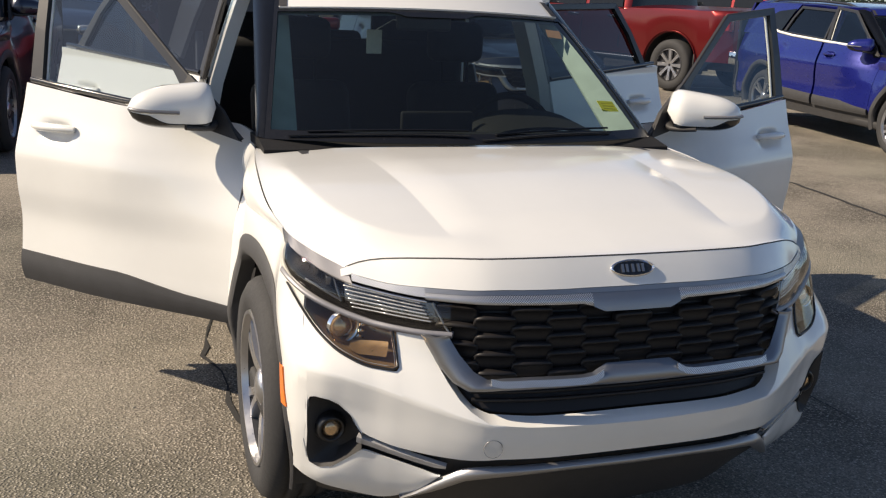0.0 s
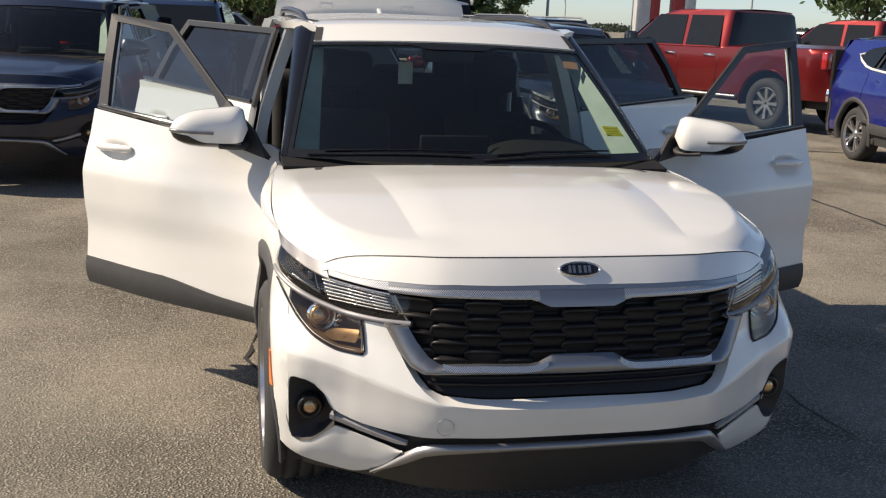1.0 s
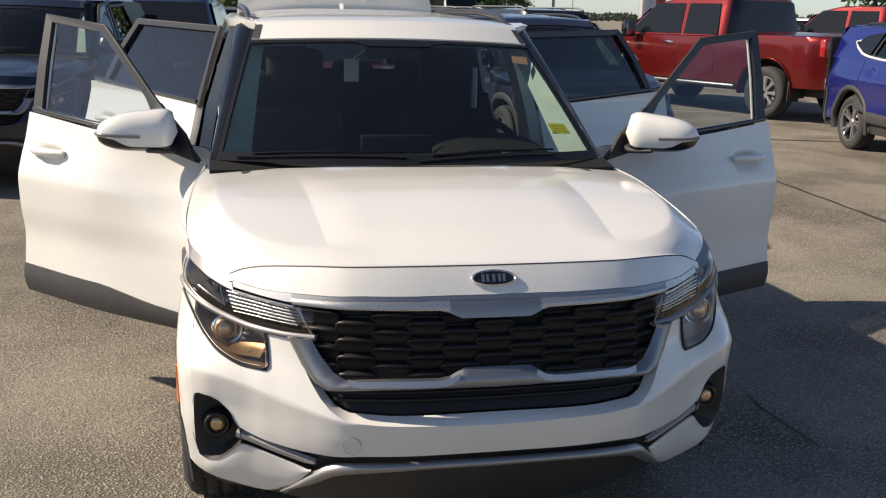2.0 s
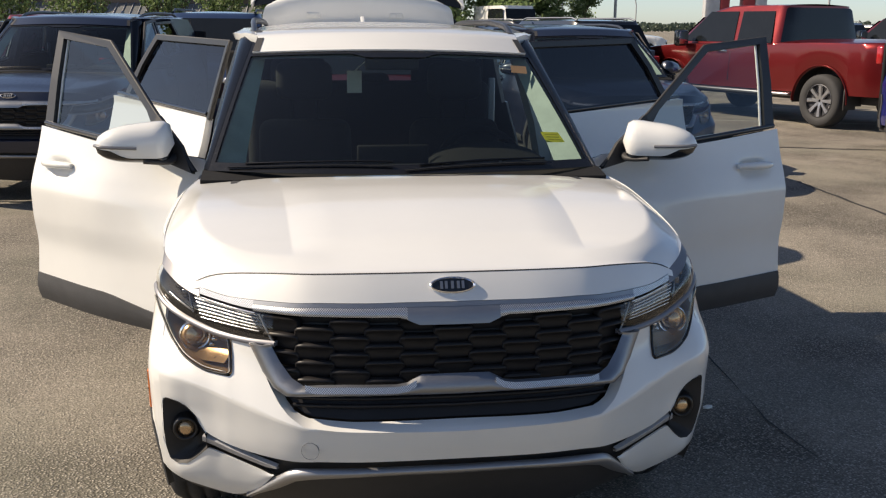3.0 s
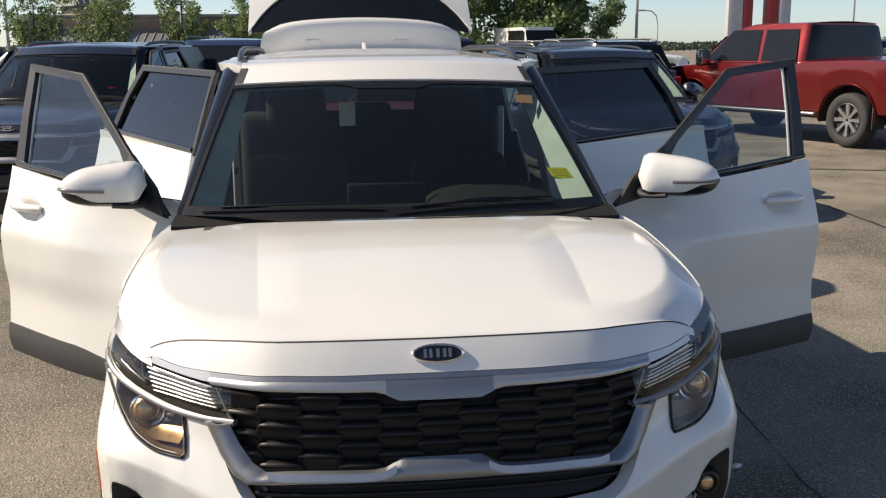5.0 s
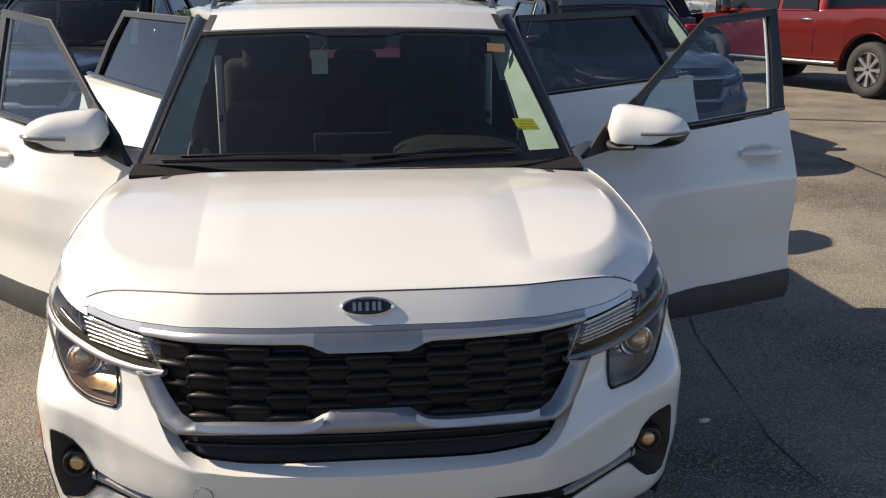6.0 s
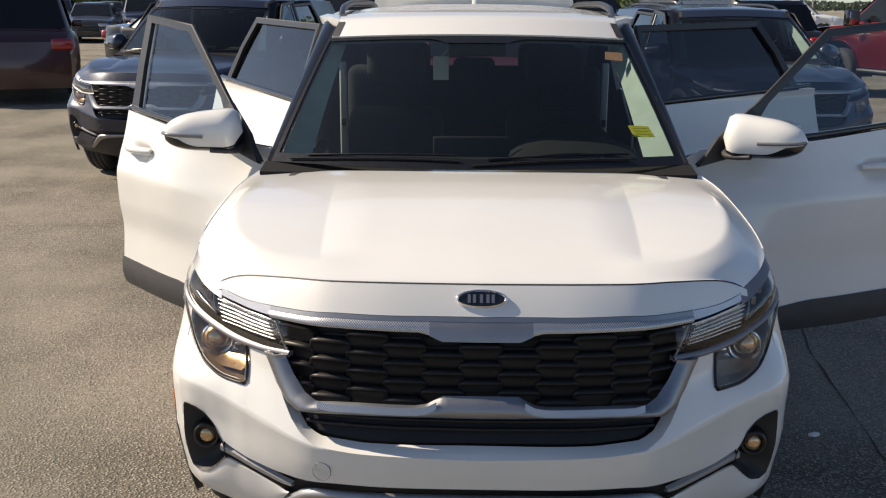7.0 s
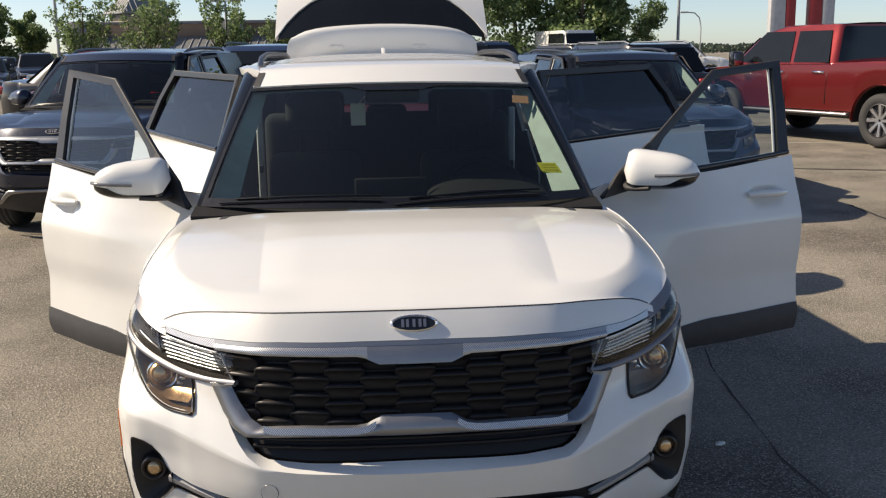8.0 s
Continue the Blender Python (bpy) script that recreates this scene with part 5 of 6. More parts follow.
def lower_body(bm, L, half, deck, base, wheels, R, boxy=False):
    """Both flanks, the deck over them and the ends of a car's lower body, with wheel arches."""
    ys = sorted(set([round(v, 3) for v in np.linspace(0, L, 60)] + [round(w + R * (1.27 if boxy else 1.14) * math.cos(a), 3) for w in wheels for a in np.linspace(0, math.pi, 17)]))

    def w(y):
        e = min(y, L - y)
        return half * (1 - .16 * max(0, 1 - e / .45) ** 2.2)

    def arch(y):
        for c in wheels:
            if abs(y - c) < R * (1.27 if boxy else 1.14):
                return R + math.sqrt(max(0, (R * (1.27 if boxy else 1.14)) ** 2 - (y - c) ** 2))
        return base

    prof = ((1.0, .93), (.975, .99), (.86, 1.0), (.45, 1.0), (.2, .985), (0, .97)) if boxy else ((1.0, .93), (.9, .975), (.7, 1.0), (.45, 1.0), (.2, .985), (0, .97))
    for g in (1, -1):
        seq = ys if g > 0 else ys[::-1]
        grid(bm, [[(g * w(y) * k, y, arch(y) + (deck(y) - arch(y)) * t) for y in seq] for t, k in prof])
    grid(bm, [[(w(y) * .93 * u, y, deck(y) + .05 * (1 - u * u) * min(1, min(y, L - y) / .3)) for u in np.linspace(-1, 1, 9)] for y in ys[::-1]])
    for y, fl in ((0, False), (L, True)):
        grid(bm, [[(w(y) * k * u, y + (-1 if y == 0 else 1) * .10 * (1 - u * u) * (1 - abs(t - .4)), base + (deck(y) - base) * t) for u in np.linspace(-1, 1, 9)] for t, k in prof], flip=fl)
    return w


def plain_car(label, mat, xyr, L=4.5, W=1.82, H=1.48, style="suv", rim=ALLOY, group=""):
    """A parked car of ordinary shape: body, glasshouse, panes, lamps, wheels."""
    x0, y0, turn = xyr
    car = thing("car", label, "car", pose(x0, y0, rise(y0), 0, 0, turn), group)
    half, R = W / 2, .335 if style != "pickup" else .40
    hoodz = {"suv": .98, "sedan": .86, "hatch": .90, "van": 1.1}[style]
    belt = {"suv": 1.08, "sedan": .98, "hatch": 1.0, "van": 1.2}[style]
    tail = {"suv": 1.08, "sedan": 1.02, "hatch": 1.02, "van": 1.2}[style]
    deck = curve([(0, hoodz - .16), (.12, hoodz - .06), (.5, hoodz), (1.15, belt - .03), (L - .8, belt), (L - .1, tail), (L, tail - .15)])
    bm = bmesh.new()
    wheels = (.88, L - .92)
    lower_body(bm, L, half, deck, .24, wheels, R)
    part("body", bm, mat, car)
    yf = (1.05, 1.85) if style != "van" else (.7, 1.2)
    yr = {"suv": (L - .12, L - .42), "sedan": (L - .55, L - 1.25), "hatch": (L - .2, L - .7), "van": (L - .05, L - .1)}[style]
    wb, wt = half * .93, half * .72 if style != "van" else half * .88

    def ring(t, grow=0.0):
        z = belt - .03 + (H - belt + .03) * t
        fy, ry, ww = yf[0] + (yf[1] - yf[0]) * t - grow, yr[0] + (yr[1] - yr[0]) * t + grow, wb + (wt - wb) * t + grow
        pts = []
        for k in range(36):
            a = 2 * math.pi * k / 36
            c, s_ = math.cos(a), math.sin(a)
            pts.append((ww * math.copysign(abs(c) ** .22, c), (fy + ry) / 2 + (ry - fy) / 2 * math.copysign(abs(s_) ** .22, s_), z))
        return pts
    bm = bmesh.new()
    rows = [ring(1), ring(.93), ring(.5), ring(0)]
    vs = grid(bm, rows, close=True)
    top = [[(wt * .96 * u, yf[1] + .04 + (yr[1] - yf[1] - .08) * v, H + .035 * (1 - u * u) * (1 - (2 * v - 1) ** 4)) for u in np.linspace(-1, 1, 9)] for v in np.linspace(1, 0, 9)]
    grid(bm, top)
    bm.faces.new(vs[0])
    bmesh.ops.recalc_face_normals(bm, faces=bm.faces[:])
    part("cabin", bm, mat, car)

    def at(t, y=None, g=0, end=None, u=0):
        z = belt - .03 + (H - belt + .03) * t
        ww = wb + (wt - wb) * t
        if end == "f":
            return (u * ww * .90, yf[0] + (yf[1] - yf[0]) * t - .008, z)
        if end == "r":
            return (u * ww * .88, yr[0] + (yr[1] - yr[0]) * t + .008, z)
        return (g * (ww + .006), y, z)
    for end in "fr":
        bm = bmesh.new()
        grid(bm, [[at(t, end=end, u=u) for u in np.linspace(-1, 1, 5)] for t in (.88, .5, .1)], flip=end == "r")
        part("windscreen" if end == "f" else "rear_window", bm, PRIVACY_DARK, car, "dark glass")
    mid = (yf[1] + yr[1]) / 2 - .1
    cuts = [(yf[0] + .35, yf[1] + .05, mid - .04), (mid + .04, mid + .04, yr[1] - .12)]
    for g in (-1, 1):
        for k, (a0, a1, b) in enumerate(cuts):
            if style == "van" and k:
                continue
            bm = bmesh.new()
            q = [at(.88, a1, g), at(.88, b, g), at(.12, b + (.12 if k else 0), g), at(.12, a0, g)]
            bm.faces.new([bm.verts.new(p) for p in q])
            bmesh.ops.recalc_face_normals(bm, faces=bm.faces[:])
            part("side_window", bm, PRIVACY_DARK, car, "dark glass", flat=True, thick=.004)
        if style == "suv":
            part("roof_rail", tube(bmesh.new(), [(g * wt * .90, yf[1] + .1 + (yr[1] - yf[1] - .2) * t, H + .01 + .045 * min(1, 5 * math.sin(t * 3.14))) for t in np.linspace(0, 1, 12)], .018, 6), RAIL_MAT if mat is not BLACKP else SATIN, car)
        part("headlamp", box(bmesh.new(), g * half * .62 - .2, g * half * .62 + .2, -.06, .12, hoodz - .27, hoodz - .15, .04, 2, Matrix.Translation((g * half * .62, 0, 0)) @ pose(0, 0, 0, 0, 0, g * 14) @ Matrix.Translation((-g * half * .62, 0, 0))), LAMP_GLASSY, car)
        part("tail_lamp", box(bmesh.new(), g * half * .72 - .16, g * half * .72 + .16, L - .16, L + .045, tail - .28, tail - .10, .04), RED_LENS, car)
        part("door_mirror", box(bmesh.new(), g * (half + .08) - .10, g * (half + .08) + .10, yf[0] + .30, yf[0] + .42, belt - .0, belt + .13, .04, 3), mat, car)
        for wy in wheels:
            small_wheel(car, pose(g * (half - .11), wy, R, 0, 0, 0 if g > 0 else 180), R, .105, rim)
    part("grille", box(bmesh.new(), -half * .42, half * .42, -.11, .05, hoodz - .42, hoodz - .20, .03), BLACK_PLASTIC, car)
    part("lower_bumper", box(bmesh.new(), -half * .8, half * .8, -.07, .2, .22, .36, .04), BLACK_PLASTIC, car)
    part("underbody", box(bmesh.new(), -half * .85, half * .85, .3, L - .3, .22, .6, .03), BLACK_PLASTIC, car)
    return car


LAMP_GLASSY = plain("lamp_clear", (0.5, 0.52, 0.55), 0.12, 0.7, vary=0.3, grain=20)


def pickup(label, mat, xyr, L=5.65):
    x0, y0, turn = xyr
    t_ = thing("pickup_truck", label, "truck", pose(x0, y0, rise(y0), 0, 0, turn))
    half, R, H = 1.01, .41, 1.87
    deck = curve([(0, 1.02), (.15, 1.12), (1.0, 1.20), (1.6, 1.24), (3.55, 1.26), (3.7, 1.29), (L, 1.31)])
    bm = bmesh.new()
    lower_body(bm, L, half, deck, .52, (1.02, 4.57), R, True)
    part("body", bm, mat, t_, "painted body with box")
    # cab
    yf, yr = (.98, 1.80), (3.62, 3.56)
    wb, wt = .93, .76

    def ring(t):
        z = 1.22 + (H - 1.22) * t
        fy, ry, ww = yf[0] + (yf[1] - yf[0]) * t + .42 * (max(0, t - .72) / .28) ** 2, yr[0] + (yr[1] - yr[0]) * t, wb + (wt - wb) * t
        return [(ww * math.copysign(abs(math.cos(a)) ** .2, math.cos(a)), (fy + ry) / 2 + (ry - fy) / 2 * math.copysign(abs(math.sin(a)) ** .2, math.sin(a)), z) for a in np.linspace(0, 2 * math.pi, 41)[:-1]]
    bm = bmesh.new()
    vs = grid(bm, [ring(1), ring(.96), ring(.91), ring(.85), ring(.78), ring(.5), ring(0)], close=True)
    bm.faces.new(vs[0])
    grid(bm, [[(wt * .95 * u, yf[1] + .44 + (yr[1] - yf[1] - .49) * v, H + .03 * (1 - u * u)) for u in np.linspace(-1, 1, 7)] for v in np.linspace(1, 0, 5)])
    bmesh.ops.recalc_face_normals(bm, faces=bm.faces[:])
    part("cab", bm, mat, t_, "crew cab")
    q = lambda t, y, g: (g * (wb + (wt - wb) * t + .006), y, 1.22 + (H - 1.22) * t)
    for g in (-1, 1):
        for pts in ([(.86, 1.84), (.86, 2.52), (.08, 2.56), (.08, 1.28)], [(.86, 2.62), (.86, 3.34), (.08, 3.42), (.08, 2.64)]):
            bm = bmesh.new()
            bm.faces.new([bm.verts.new(q(t, y, g)) for t, y in pts])
            bmesh.ops.recalc_face_normals(bm, faces=bm.faces[:])
            part("side_window", bm, PRIVACY_DARK, t_, "dark side glass", flat=True, thick=.004)
        for y in (2.60, 3.50):
            part("door_seam", tube(bmesh.new(), [q(0, y, g), (g * 1.008, y - .01, 1.10), (g * 1.010, y - .02, .95), (g * 1.002, y - .05, .62)], .006, 4), BLACK_PLASTIC, t_)
        for y in (2.38, 3.30):
            part("door_handle", tube(bmesh.new(), [(g * 1.005, y - .12, 1.12), (g * 1.035, y - .09, 1.125), (g * 1.035, y + .09, 1.125), (g * 1.005, y + .12, 1.12)], .018, 6), CHROME, t_)
        part("mirror", box(bmesh.new(), g * 1.16 - .13, g * 1.16 + .13, 1.42, 1.56, 1.18, 1.46, .05, 3), GLOSS_BLACK, t_)
        part("mirror_face", box(bmesh.new(), g * 1.16 - .10, g * 1.16 + .10, 1.562, 1.568, 1.22, 1.43, .002), MIRROR, t_)
        part("side_step", box(bmesh.new(), g * 1.0 - .07, g * 1.0 + .07, 1.6, 4.0, .45, .50, .02), SATIN, t_)
        for wy in (1.02, 4.57):
            bm = bmesh.new()
            rows = [[(g * (half + o), wy - r * math.cos(a), R + r * math.sin(a)) for a in np.linspace(-.05, math.pi + .05, 25)] for r, o in ((.552, -.004), (.547, .006), (.538, .004), (.530, -.04))]
            grid(bm, rows, flip=g < 0)
            part("arch_lip", bm, mat, t_)
            bm = bmesh.new()
            grid(bm, [[(g * x, wy - .545 * math.cos(a), R + .545 * math.sin(a)) for a in np.linspace(-.1, math.pi + .1, 21)] for x in (half - .015, .68)], flip=g < 0)
            part("arch_liner", bm, BLACK_PLASTIC, t_)
        part("tail_lamp", box(bmesh.new(), g * .955 - .06, g * .955 + .06, L - .09, L + .03, 1.0, 1.27, .03), RED_LENS, t_)
        part("headlamp", box(bmesh.new(), g * .82 - .16, g * .82 + .16, -.08, .16, .92, 1.08, .04), LAMP_GLASSY, t_)
        for wy in (1.02, 4.57):
            small_wheel(t_, pose(g * (half - .14), wy, R, 0, 0, 0 if g > 0 else 180), R, .135, ALLOY, 8, .75)
        part("mud_flap", box(bmesh.new(), g * .88 - .13, g * .88 + .13, 5.05, 5.07, .3, .62, .004), BLACK_PLASTIC, t_)
    bm = bmesh.new()
    grid(bm, [[(u * (wb + (wt - wb) * t) * (.97 - .05 * (t > .9)), yr[0] + (yr[1] - yr[0]) * t + .010 - .035 * abs(u) ** 8, 1.22 + (H - 1.22) * t) for u in np.linspace(-1, 1, 17)] for t in (.95, .90, .5, .06)], flip=True)
    part("rear_window", bm, PRIVACY_DARK, t_, "dark rear glass")
    bm = bmesh.new()
    grid(bm, [[(u * (wb + (wt - wb) * t) * .9, yf[0] + (yf[1] - yf[0]) * t - .008, 1.22 + (H - 1.22) * t) for u in np.linspace(-1, 1, 5)] for t in (.72, .08)])
    part("windscreen", bm, PRIVACY_DARK, t_, "dark glass")
    part("rear_bumper", box(bmesh.new(), -.95, .95, L + .0, L + .17, .52, .72, .03), CHROME, t_, "chrome rear bumper")
    part("front_bumper", box(bmesh.new(), -.98, .98, -.16, .1, .5, .78, .05), CHROME, t_)
    part("grille", box(bmesh.new(), -.6, .6, -.10, .1, .78, 1.08, .03), BLACK_PLASTIC, t_)
    for wy in (1.02, 4.57):
        part("wheel_well", box(bmesh.new(), -.69, .69, wy - .56, wy + .56, .56, .97, .02), BLACK_PLASTIC, t_)
    part("chassis", box(bmesh.new(), -.7, .7, .3, L - .1, .38, .62, .02), BLACK_PLASTIC, t_)
    return t_


pickup("metallic red crew-cab pickup truck parked on the lot", RED, (7.0, 16.78, 199.3))
pickup("red crew-cab pickup parked further back on the lot", RED, (13.2, 21.4, 199))
plain_car("red hatchback parked close behind the white SUV", RED, (.22, 7.0, 0), 4.2, 1.7, 1.44, "hatch")
plain_car("dark steel-blue SUV parked in the row behind", STEEL_BLUE, (-1.75, 11.0, -4), 4.5, 1.85, 1.66, "suv")
plain_car("black sedan parked in the back row", BLACKP, (-3.3, 19.5, 75), 4.7, 1.82, 1.5, "sedan")
plain_car("black sedan facing the lot's lane", BLACKP, (-14.1, 35.2, 14), 4.6, 1.82, 1.46, "sedan")
plain_car("dark grey SUV parked beside a sedan", NAVY, (-16.3, 35.4, 16), 4.6, 1.85, 1.68, "suv")
plain_car("dark maroon SUV seen from behind", MAROON, (-8.6, 17.0, 203), 4.6, 1.88, 1.86, "suv")
plain_car("pale red hatchback half hidden behind an SUV", RED, (-5.75, 16.9, -8), 4.2, 1.8, 1.64, "hatch")
plain_car("black SUV with bright roof rails parked in the back row", BLACKP, (4.3, 20.0, 193), 4.8, 1.9, 1.60, "suv")
plain_car("dark pickup-sized SUV in the far row", BLACKP, (3.2, 26.0, 10), 4.9, 1.9, 1.75, "suv")
plain_car("dark SUV parked under the trees", STEEL_BLUE, (5.3, 31.0, 30), 4.8, 1.9, 1.8, "suv")
plain_car("white cargo van parked in the far row", OFFWHITE, (10.8, 46.5, 12), 5.4, 2.0, 2.45, "van")
for x, y, r, mt, st, h, lb in ((14.5, 44, 70, OFFWHITE, "suv", 1.7, "white SUV in the far row"), (17.6, 46, 75, OFFWHITE, "suv", 1.75, "white SUV in the far row"), (12.8, 35.5, 80, BLUE, "hatch", 1.5, "blue hatchback in the far row"),
                               (20.5, 40, 200, SILVER, "suv", 1.7, "silver SUV in the far row"), (26.0, 46, 200, SILVER, "suv", 1.6, "silver SUV in the far row"), (-14.0, 41.5, 20, NAVY, "suv", 1.65, "dark SUV in the far row"), (-16.8, 44.9, 18, BLACKP, "sedan", 1.5, "black sedan in the far row"), (-19.0, 44.1, 18, STEEL_BLUE, "suv", 1.62, "dark blue SUV in the far row"), (-5.6, 27, 70, BLACKP, "sedan", 1.5, "black sedan in the far row"), (8.4, 31, 25, BLACKP, "suv", 1.66, "black SUV in the far row"),
                               (-1.5, 27, 85, BLACKP, "sedan", 1.48, "black sedan in the far row"), (1.5, 33, 85, SILVER, "sedan", 1.48, "silver sedan in the far row"), (-19.8, 38.5, 14, BLACKP, "suv", 1.7, "black SUV in the far row")):
    plain_car(lb, mt, (x, y, r), 4.5, 1.82, h, st, group="far row of cars")

# ---- trees ----
BARK = plain("bark", (0.10, 0.075, 0.055), 0.9, grain=40, bump=0.6)


def leaf_mat(name, dark, light):
    m = Nodes(name)
    geo = m.tree.nodes.new("ShaderNodeNewGeometry")
    c = m.ramp(geo.outputs["Random Per Island"], [(0.0, dark), (0.6, light), (1.0, tuple(v * 1.35 for v in light))])
    m.set(Base_Color=c, Roughness=0.55)
    thin = m.node("ShaderNodeBsdfTranslucent")
    m.link(c, thin.inputs["Color"])
    mixer = m.node("ShaderNodeMixShader", Fac=0.4)
    m.link(m.bsdf.outputs[0], mixer.inputs[1])
    m.link(thin.outputs[0], mixer.inputs[2])
    m.link(mixer.outputs[0], m.tree.nodes["Material Output"].inputs["Surface"])
    return m.mat


LEAF = leaf_mat("leaves", (0.075, 0.12, 0.045), (0.18, 0.25, 0.10))
LEAF_DARK = leaf_mat("dark_leaves", (0.06, 0.095, 0.042), (0.14, 0.21, 0.085))
# the horizon woods' greyer leaf colours have distance haze mixed in
LEAF_FAR = leaf_mat("hazed_far_leaves", (0.045, 0.065, 0.045), (0.09, 0.12, 0.085))


def tree(label, xy, height, spread, mat, seed, stem=.35, leaves=2600, leaf=.16, upright=False):
    rnd = random.Random(seed)
    x0, y0 = xy
    t = thing("tree", label, "tree", pose(x0, y0, rise(y0)))
    bm = tube(bmesh.new(), [(0, 0, -.1), (.04, .02, height * .2), (-.03, .05, height * .5), (.02, 0, height * .85)], lambda k: height * .018 * (1.25 - k), 8)
    tips = []
    for i in range(20):
        a, h = i * 2.4 + rnd.uniform(-.4, .4), height * rnd.uniform(stem, .78)
        r = spread * rnd.uniform(.45, .95) * (1.1 - .5 * (h / height - stem) / (1 - stem))
        p0 = Vector((0, 0, h))
        p1 = Vector((math.cos(a) * r * .5, math.sin(a) * r * .5, h + height * .09))
        p2 = Vector((math.cos(a) * r, math.sin(a) * r, h + height * rnd.uniform(.10, .24)))
        if upright:                                          # limbs that rise steeply out of a short trunk
            p0, top = Vector((0, 0, height * rnd.uniform(.14, .36))), height * rnd.uniform(.52, 1.0)
            p2 = Vector((math.cos(a) * spread * rnd.uniform(.25, .95), math.sin(a) * spread * rnd.uniform(.25, .95), top))
            p1 = p0.lerp(p2, .5) + Vector((math.cos(a) * .1 * spread, math.sin(a) * .1 * spread, -.04 * height))
        tube(bm, [p0, p1, p2], lambda k: height * .0075 * (1.1 - k), 5)
        tips += [p2, p1.lerp(p2, .75), p1.lerp(p2, .4), p1] if upright else [p2, p1.lerp(p2, .5), p1]
    tips += [Vector((rnd.uniform(-.2, .2) * spread, rnd.uniform(-.2, .2) * spread, height * k)) for k in (.8, .88, .95, 1.0)]
    part("trunk", bm, BARK, t)
    verts, faces = [], []
    sizes = [rnd.uniform(.5, 1.0) for _ in tips]
    for _ in range(leaves):
        k = rnd.randrange(len(tips))
        c = tips[k]
        d = Vector((rnd.gauss(0, 1), rnd.gauss(0, 1), rnd.gauss(0, .8)))
        p = c + d.normalized() * spread * (.24 if upright else .40) * sizes[k] * rnd.random() ** .45
        if p.z < height * stem * .8:
            continue
        s_ = leaf * rnd.uniform(.5, 1.2)
        a = Vector((rnd.gauss(0, 1), rnd.gauss(0, 1), rnd.gauss(0, 1))).normalized()
        b = a.cross(Vector((rnd.gauss(0, 1), rnd.gauss(0, 1), rnd.gauss(0, 1)))).normalized()
        n = len(verts)
        verts += [p - a * s_, p + b * s_ * .55, p + a * s_, p - b * s_ * .55]
        faces.append((n, n + 1, n + 2, n + 3))
    me = bpy.data.meshes.new("crown")
    me.from_pydata([tuple(v) for v in verts], [], faces)
    me.materials.append(mat)
    ob = new("crown", me)
    ob.parent = t
    ob["kind"] = "stuff"
    return t


def polar(px_az, r, ex=-.12, ey=-2.36):
    a = radians(px_az)
    return (ex + r * math.sin(a), ey + r * math.cos(a))


for k, (az, r, h, sp) in enumerate(((-15.2, 47, 4.3, 1.5), (-11.8, 49, 4.2, 1.7), (-7.7, 48, 4.4, 1.6), (-4.4, 52, 4.0, 1.4))):
    tree("young leafy tree beside the store's wall", polar(az, r), h, sp, LEAF, 20 + k, .12, 3600, .085, True)
for k, (az, r, h, sp) in enumerate(((-22.9, 66, 9.0, 1.5), (-21.4, 72, 5.2, 1.8), (-19.7, 70, 4.5, 1.7), (-17.9, 74, 4.2, 1.6), (6.6, 56, 8.0, 3.0), (8.4, 60, 10.0, 3.2), (10.2, 58, 9.0, 2.8), (12.2, 54, 6.6, 2.0), (13.6, 55, 5.6, 1.5), (2.5, 60, 9.0, 3.0), (-1.0, 62, 8.5, 3.0))):
    tree("tall dark-green tree at the edge of the lot", polar(az, r), h, sp, LEAF_DARK if k in (0, 1, 2, 4, 5, 9, 10) else LEAF, 40 + k, .06, 7000, .15)
tree("small round tree by the road", polar(15.8, 62), 4.4, 1.3, LEAF, 60, .28, 3500, .10)
tree("broad leafy tree beyond the pickup trucks", polar(34.2, 55), 9.0, 3.6, LEAF_DARK, 61, .2, 4200, .24)
tree("leafy tree beyond the lot", polar(-28.0, 60), 7.0, 3.0, LEAF_DARK, 62, .2, 3000, .24)

# far woods along the horizon
bm = bmesh.new()
rnd = random.Random(5)
verts, faces = [], []
for az in np.arange(-60, 75, .22):
    r = 190 + 40 * math.sin(az * .35)
    h = 1.0 + .9 * abs(noise.noise((az * .3, 0, 0))) * 2 + rnd.uniform(0, .5)
    x, y = polar(az, r)
    for _ in range(40):
        p = Vector((x + rnd.uniform(-1, 1), y + rnd.uniform(-2, 2), .9 + h * rnd.random()))
        a = Vector((rnd.gauss(0, 1), 0, rnd.gauss(0, 1))).normalized() * rnd.uniform(.2, .5)
        b = Vector((-a.z, rnd.uniform(-.4, .4), a.x)) * .6
        n = len(verts)
        verts += [p - a, p + b, p + a, p - b]
        faces.append((n, n + 1, n + 2, n + 3))
bm.free()
me = bpy.data.meshes.new("far_woods")
me.from_pydata([tuple(v) for v in verts], [], faces)
me.materials.append(LEAF_FAR)
tagged(new("far_woods", me), "low dark line of woods on the horizon", "woods", kind="stuff")

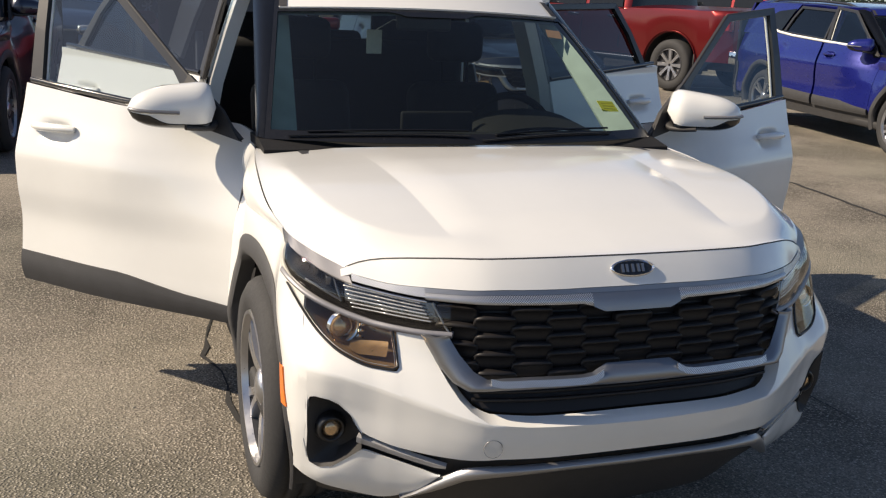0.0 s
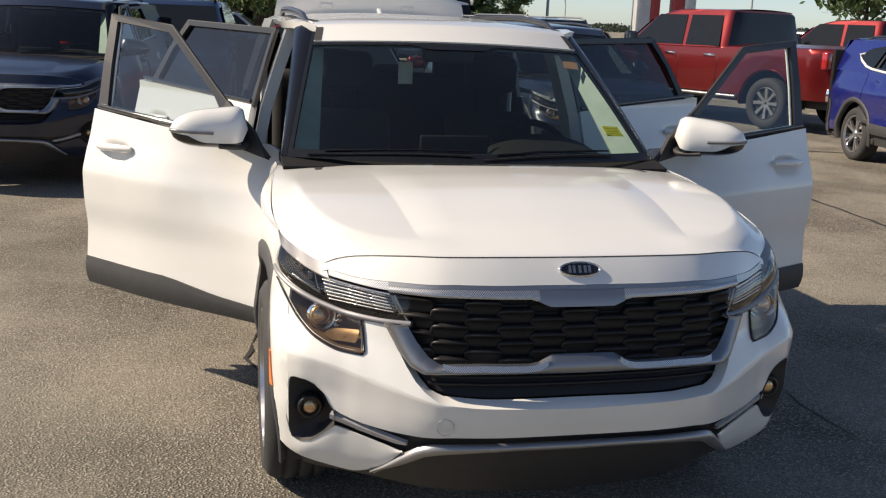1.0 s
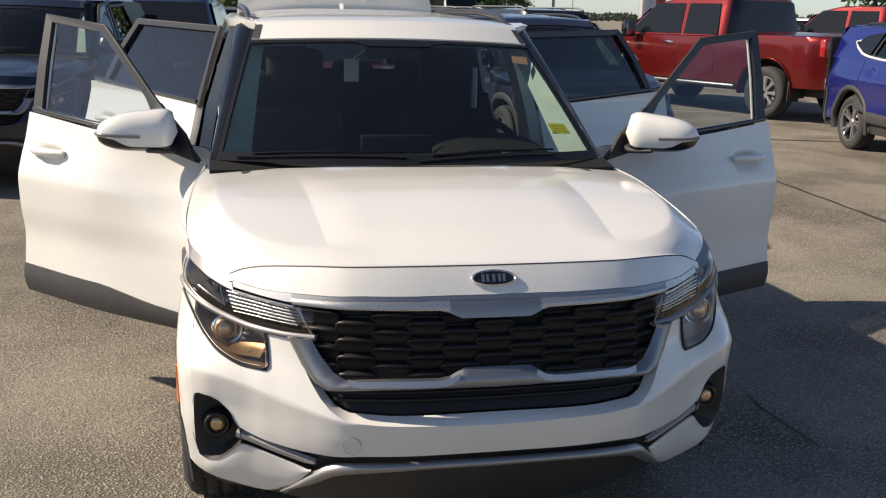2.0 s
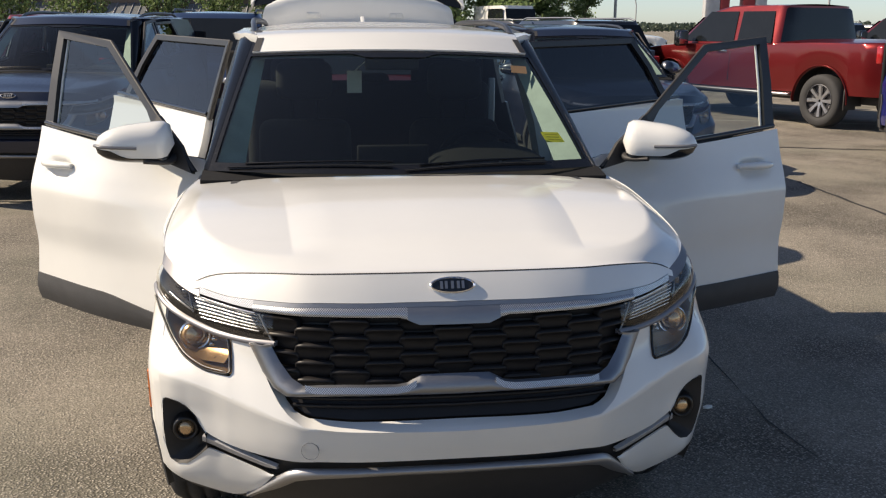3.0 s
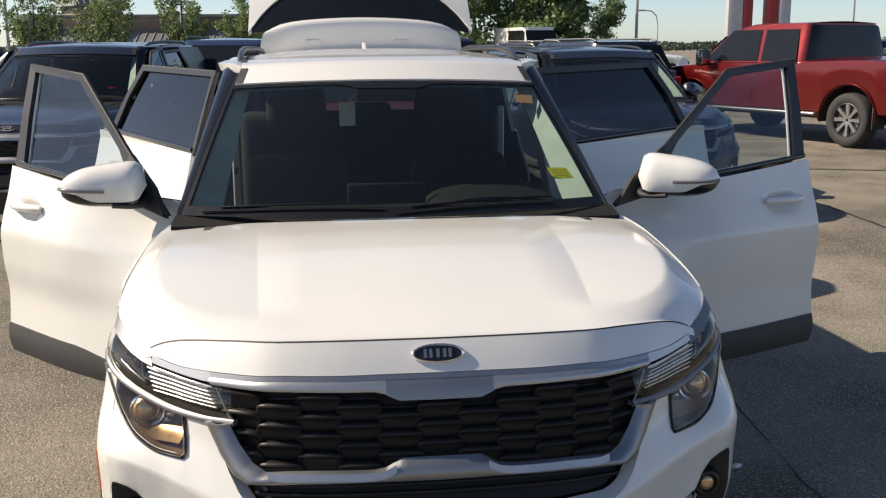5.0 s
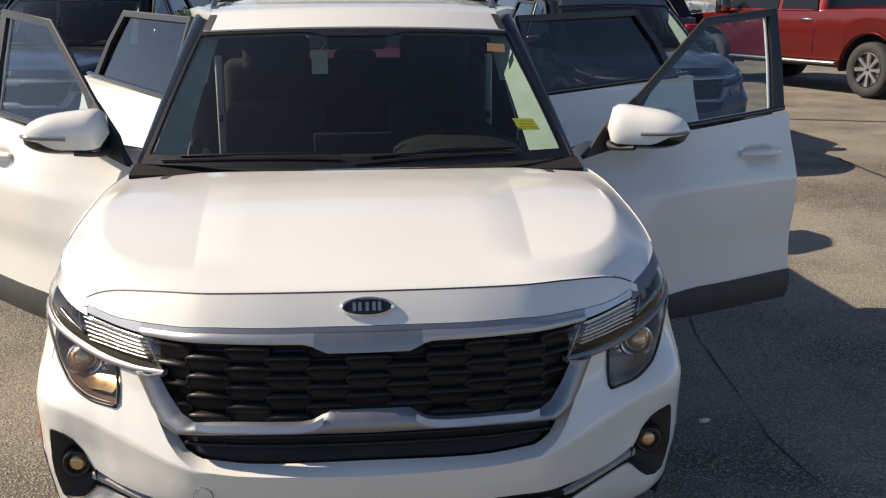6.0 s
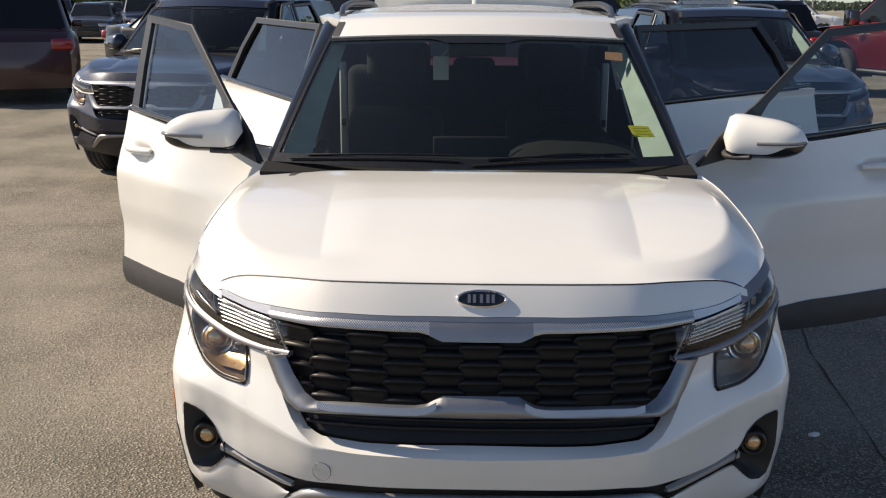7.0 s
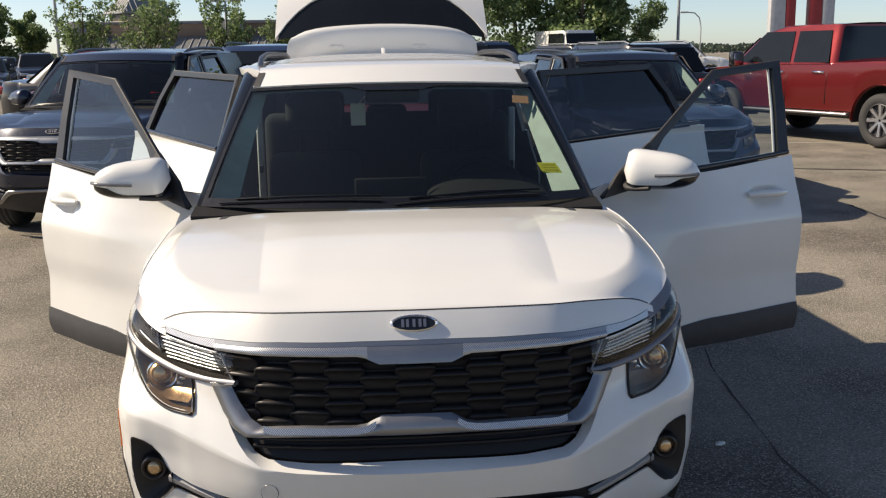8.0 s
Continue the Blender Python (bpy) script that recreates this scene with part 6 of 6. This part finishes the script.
# ---- the store ----
STUCCO = plain("brown_stucco", (0.15, 0.115, 0.095), 0.9, grain=20, bump=0.2)
PILLAR = plain("grey_pilaster", (0.24, 0.24, 0.26), 0.85, grain=20)
BEIGE = plain("beige_stucco", (0.42, 0.35, 0.26), 0.9, grain=15, bump=0.2)
METAL_ROOF = plain("ribbed_metal_roof", (0.26, 0.27, 0.27), 0.45, 0.5, grain=12)
store = thing("store", "brown low store with grey pilasters and ribbed metal awnings", "building", pose(-10, 62, rise(62) - .1, 0, 0, -4) @ Matrix.Diagonal((1, 1, .74, 1)))
part("wall", box(bmesh.new(), -8.6, 14, 0, 14, 0, 4.7, .02), STUCCO, store)
part("parapet", box(bmesh.new(), -8.7, 14.1, -.15, 14, 4.7, 4.95, .03), PILLAR, store)
for x in (-7.6, 1.6, 9.5):
    part("pilaster", box(bmesh.new(), x - .75, x + .75, -.5, .2, 0, 5.0, .04), PILLAR, store)
for xa, xb in ((-6.4, -2.2), (-1.8, .6), (2.8, 8.4)):
    bm = hull_shape(bmesh.new(), [(xa, 2.5), (xb, 2.5), (xb, 2.6), (xa, 2.6)], -1.6, -1.5)
    grid(bm, [[(xa, .1, 3.7), (xb, .1, 3.7)], [(xa, -1.6, 2.6), (xb, -1.6, 2.6)]])
    awning = part("awning", bm, METAL_ROOF, store, "ribbed metal awning", flat=True)
    n = int((xb - xa) / .45)
    bm = bmesh.new()
    for i in range(n + 1):
        x = xa + (xb - xa) * i / n
        tube(bm, [(x, .1, 3.74), (x, -1.6, 2.64)], .045, 4)
    o = part("ribs", bm, PILLAR, awning)
    o["kind"] = "stuff"
for x in np.arange(-5.5, 11, 3.1):
    part("window", box(bmesh.new(), x - 1.0, x + 1.0, -.05, .1, .7, 2.3, .03), PRIVACY_DARK, store)
tower = Matrix.Translation((-4.55, 1.2, 0)) @ Matrix.Rotation(radians(40), 4, "Z")
part("tower_wall", box(bmesh.new(), -1.35, 1.35, -1.35, 1.35, 4.2, 5.65, .02, 1, tower), BEIGE, store, "beige corner tower")
part("tower_band", box(bmesh.new(), -1.42, 1.42, -1.42, 1.42, 5.3, 5.55, .02, 1, tower), PILLAR, store)
bm = bmesh.new()
grid(bm, [[tower @ Vector((x * k, y * k, z)) for x, y in ((-1, -1), (1, -1), (1, 1), (-1, 1))] for k, z in ((.03, 8.3), (1.7, 5.7), (1.7, 5.6), (1.3, 5.6))], close=True)
bmesh.ops.recalc_face_normals(bm, faces=bm.faces[:])
roof = part("tower_roof", bm, METAL_ROOF, store, "hipped ribbed metal roof", flat=True)
bm = bmesh.new()
for q in range(4):
    turn = tower @ Matrix.Rotation(radians(90 * q), 4, "Z")
    for u in np.linspace(-1.5, 1.5, 9):
        k = 1 - abs(u) / 1.7
        tube(bm, [turn @ Vector((u, -1.7, 5.74)), turn @ Vector((u, -1.7 + 1.67 * k, 5.74 + 2.6 * k))], .03, 4)
ribs = part("ribs", bm, METAL_ROOF, roof)
ribs["kind"] = "stuff"

# ---- pylon sign, poles ----
SIGN_GREY = plain("sign_grey", (0.45, 0.46, 0.48), 0.5)
SIGN_RED = plain("sign_red", (0.32, 0.03, 0.035), 0.5)
sx, sy = polar(23.7, 52)
pylon = thing("pylon_sign", "tall grey sign columns with dark red inner faces", "sign", pose(sx, sy, rise(sy), 0, 0, -12))
for dx0, dx1, mt, nm in ((-1.45, -.75, SIGN_GREY, "column"), (-.74, -.28, SIGN_RED, "red_panel"), (.35, .93, SIGN_RED, "red_panel"), (.94, 1.5, SIGN_GREY, "column")):
    part(nm, box(bmesh.new(), dx0, dx1, -.4, .4, 0, 9, .03), mt, pylon)
part("sign_board", box(bmesh.new(), -1.7, 1.7, -.5, .5, 9, 12, .05), SIGN_RED, pylon)
POLE = plain("galvanised_pole", (0.42, 0.43, 0.44), 0.5, 0.6)
for az, r, h, kind in ((17.4, 60, 9.5, "mast"), (14.5, 75, 8, "mast"), (18.6, 85, 4.3, "arm"), (22.2, 70, 5.6, "arm"), (28.6, 80, 8, "mast"), (-16.5, 60, 9, "mast"), (-7.7, 62, 4.6, "tee")):
    x, y = polar(az, r)
    lamp = thing("street_lamp", "tall grey steel lamp post beyond the parked cars", "lamp post", pose(x, y, rise(y)), "lamp posts")
    if kind == "arm":
        tube_pts = [(0, 0, -.2), (0, 0, h - 1.2), (-.15, 0, h - .45), (-.55, 0, h - .08), (-1.2, 0, h)]
        part("pole", tube(bmesh.new(), tube_pts, .05, 8), POLE, lamp)
        part("lamp_head", box(bmesh.new(), -1.75, -1.15, -.12, .12, h - .08, h + .05, .03), POLE, lamp)
    else:
        part("pole", tube(bmesh.new(), [(0, 0, -.2), (0, 0, h)], lambda k: .10 - .035 * k, 10), POLE, lamp)
        part("lamp_head", box(bmesh.new(), -.9, -.3, -.15, .15, h - .05, h + .1, .03), POLE, lamp)
        part("lamp_head", box(bmesh.new(), .3, .9, -.15, .15, h - .05, h + .1, .03), POLE, lamp)
        part("cross_arm", tube(bmesh.new(), [(-.9, 0, h), (.9, 0, h)], .04, 6), POLE, lamp)
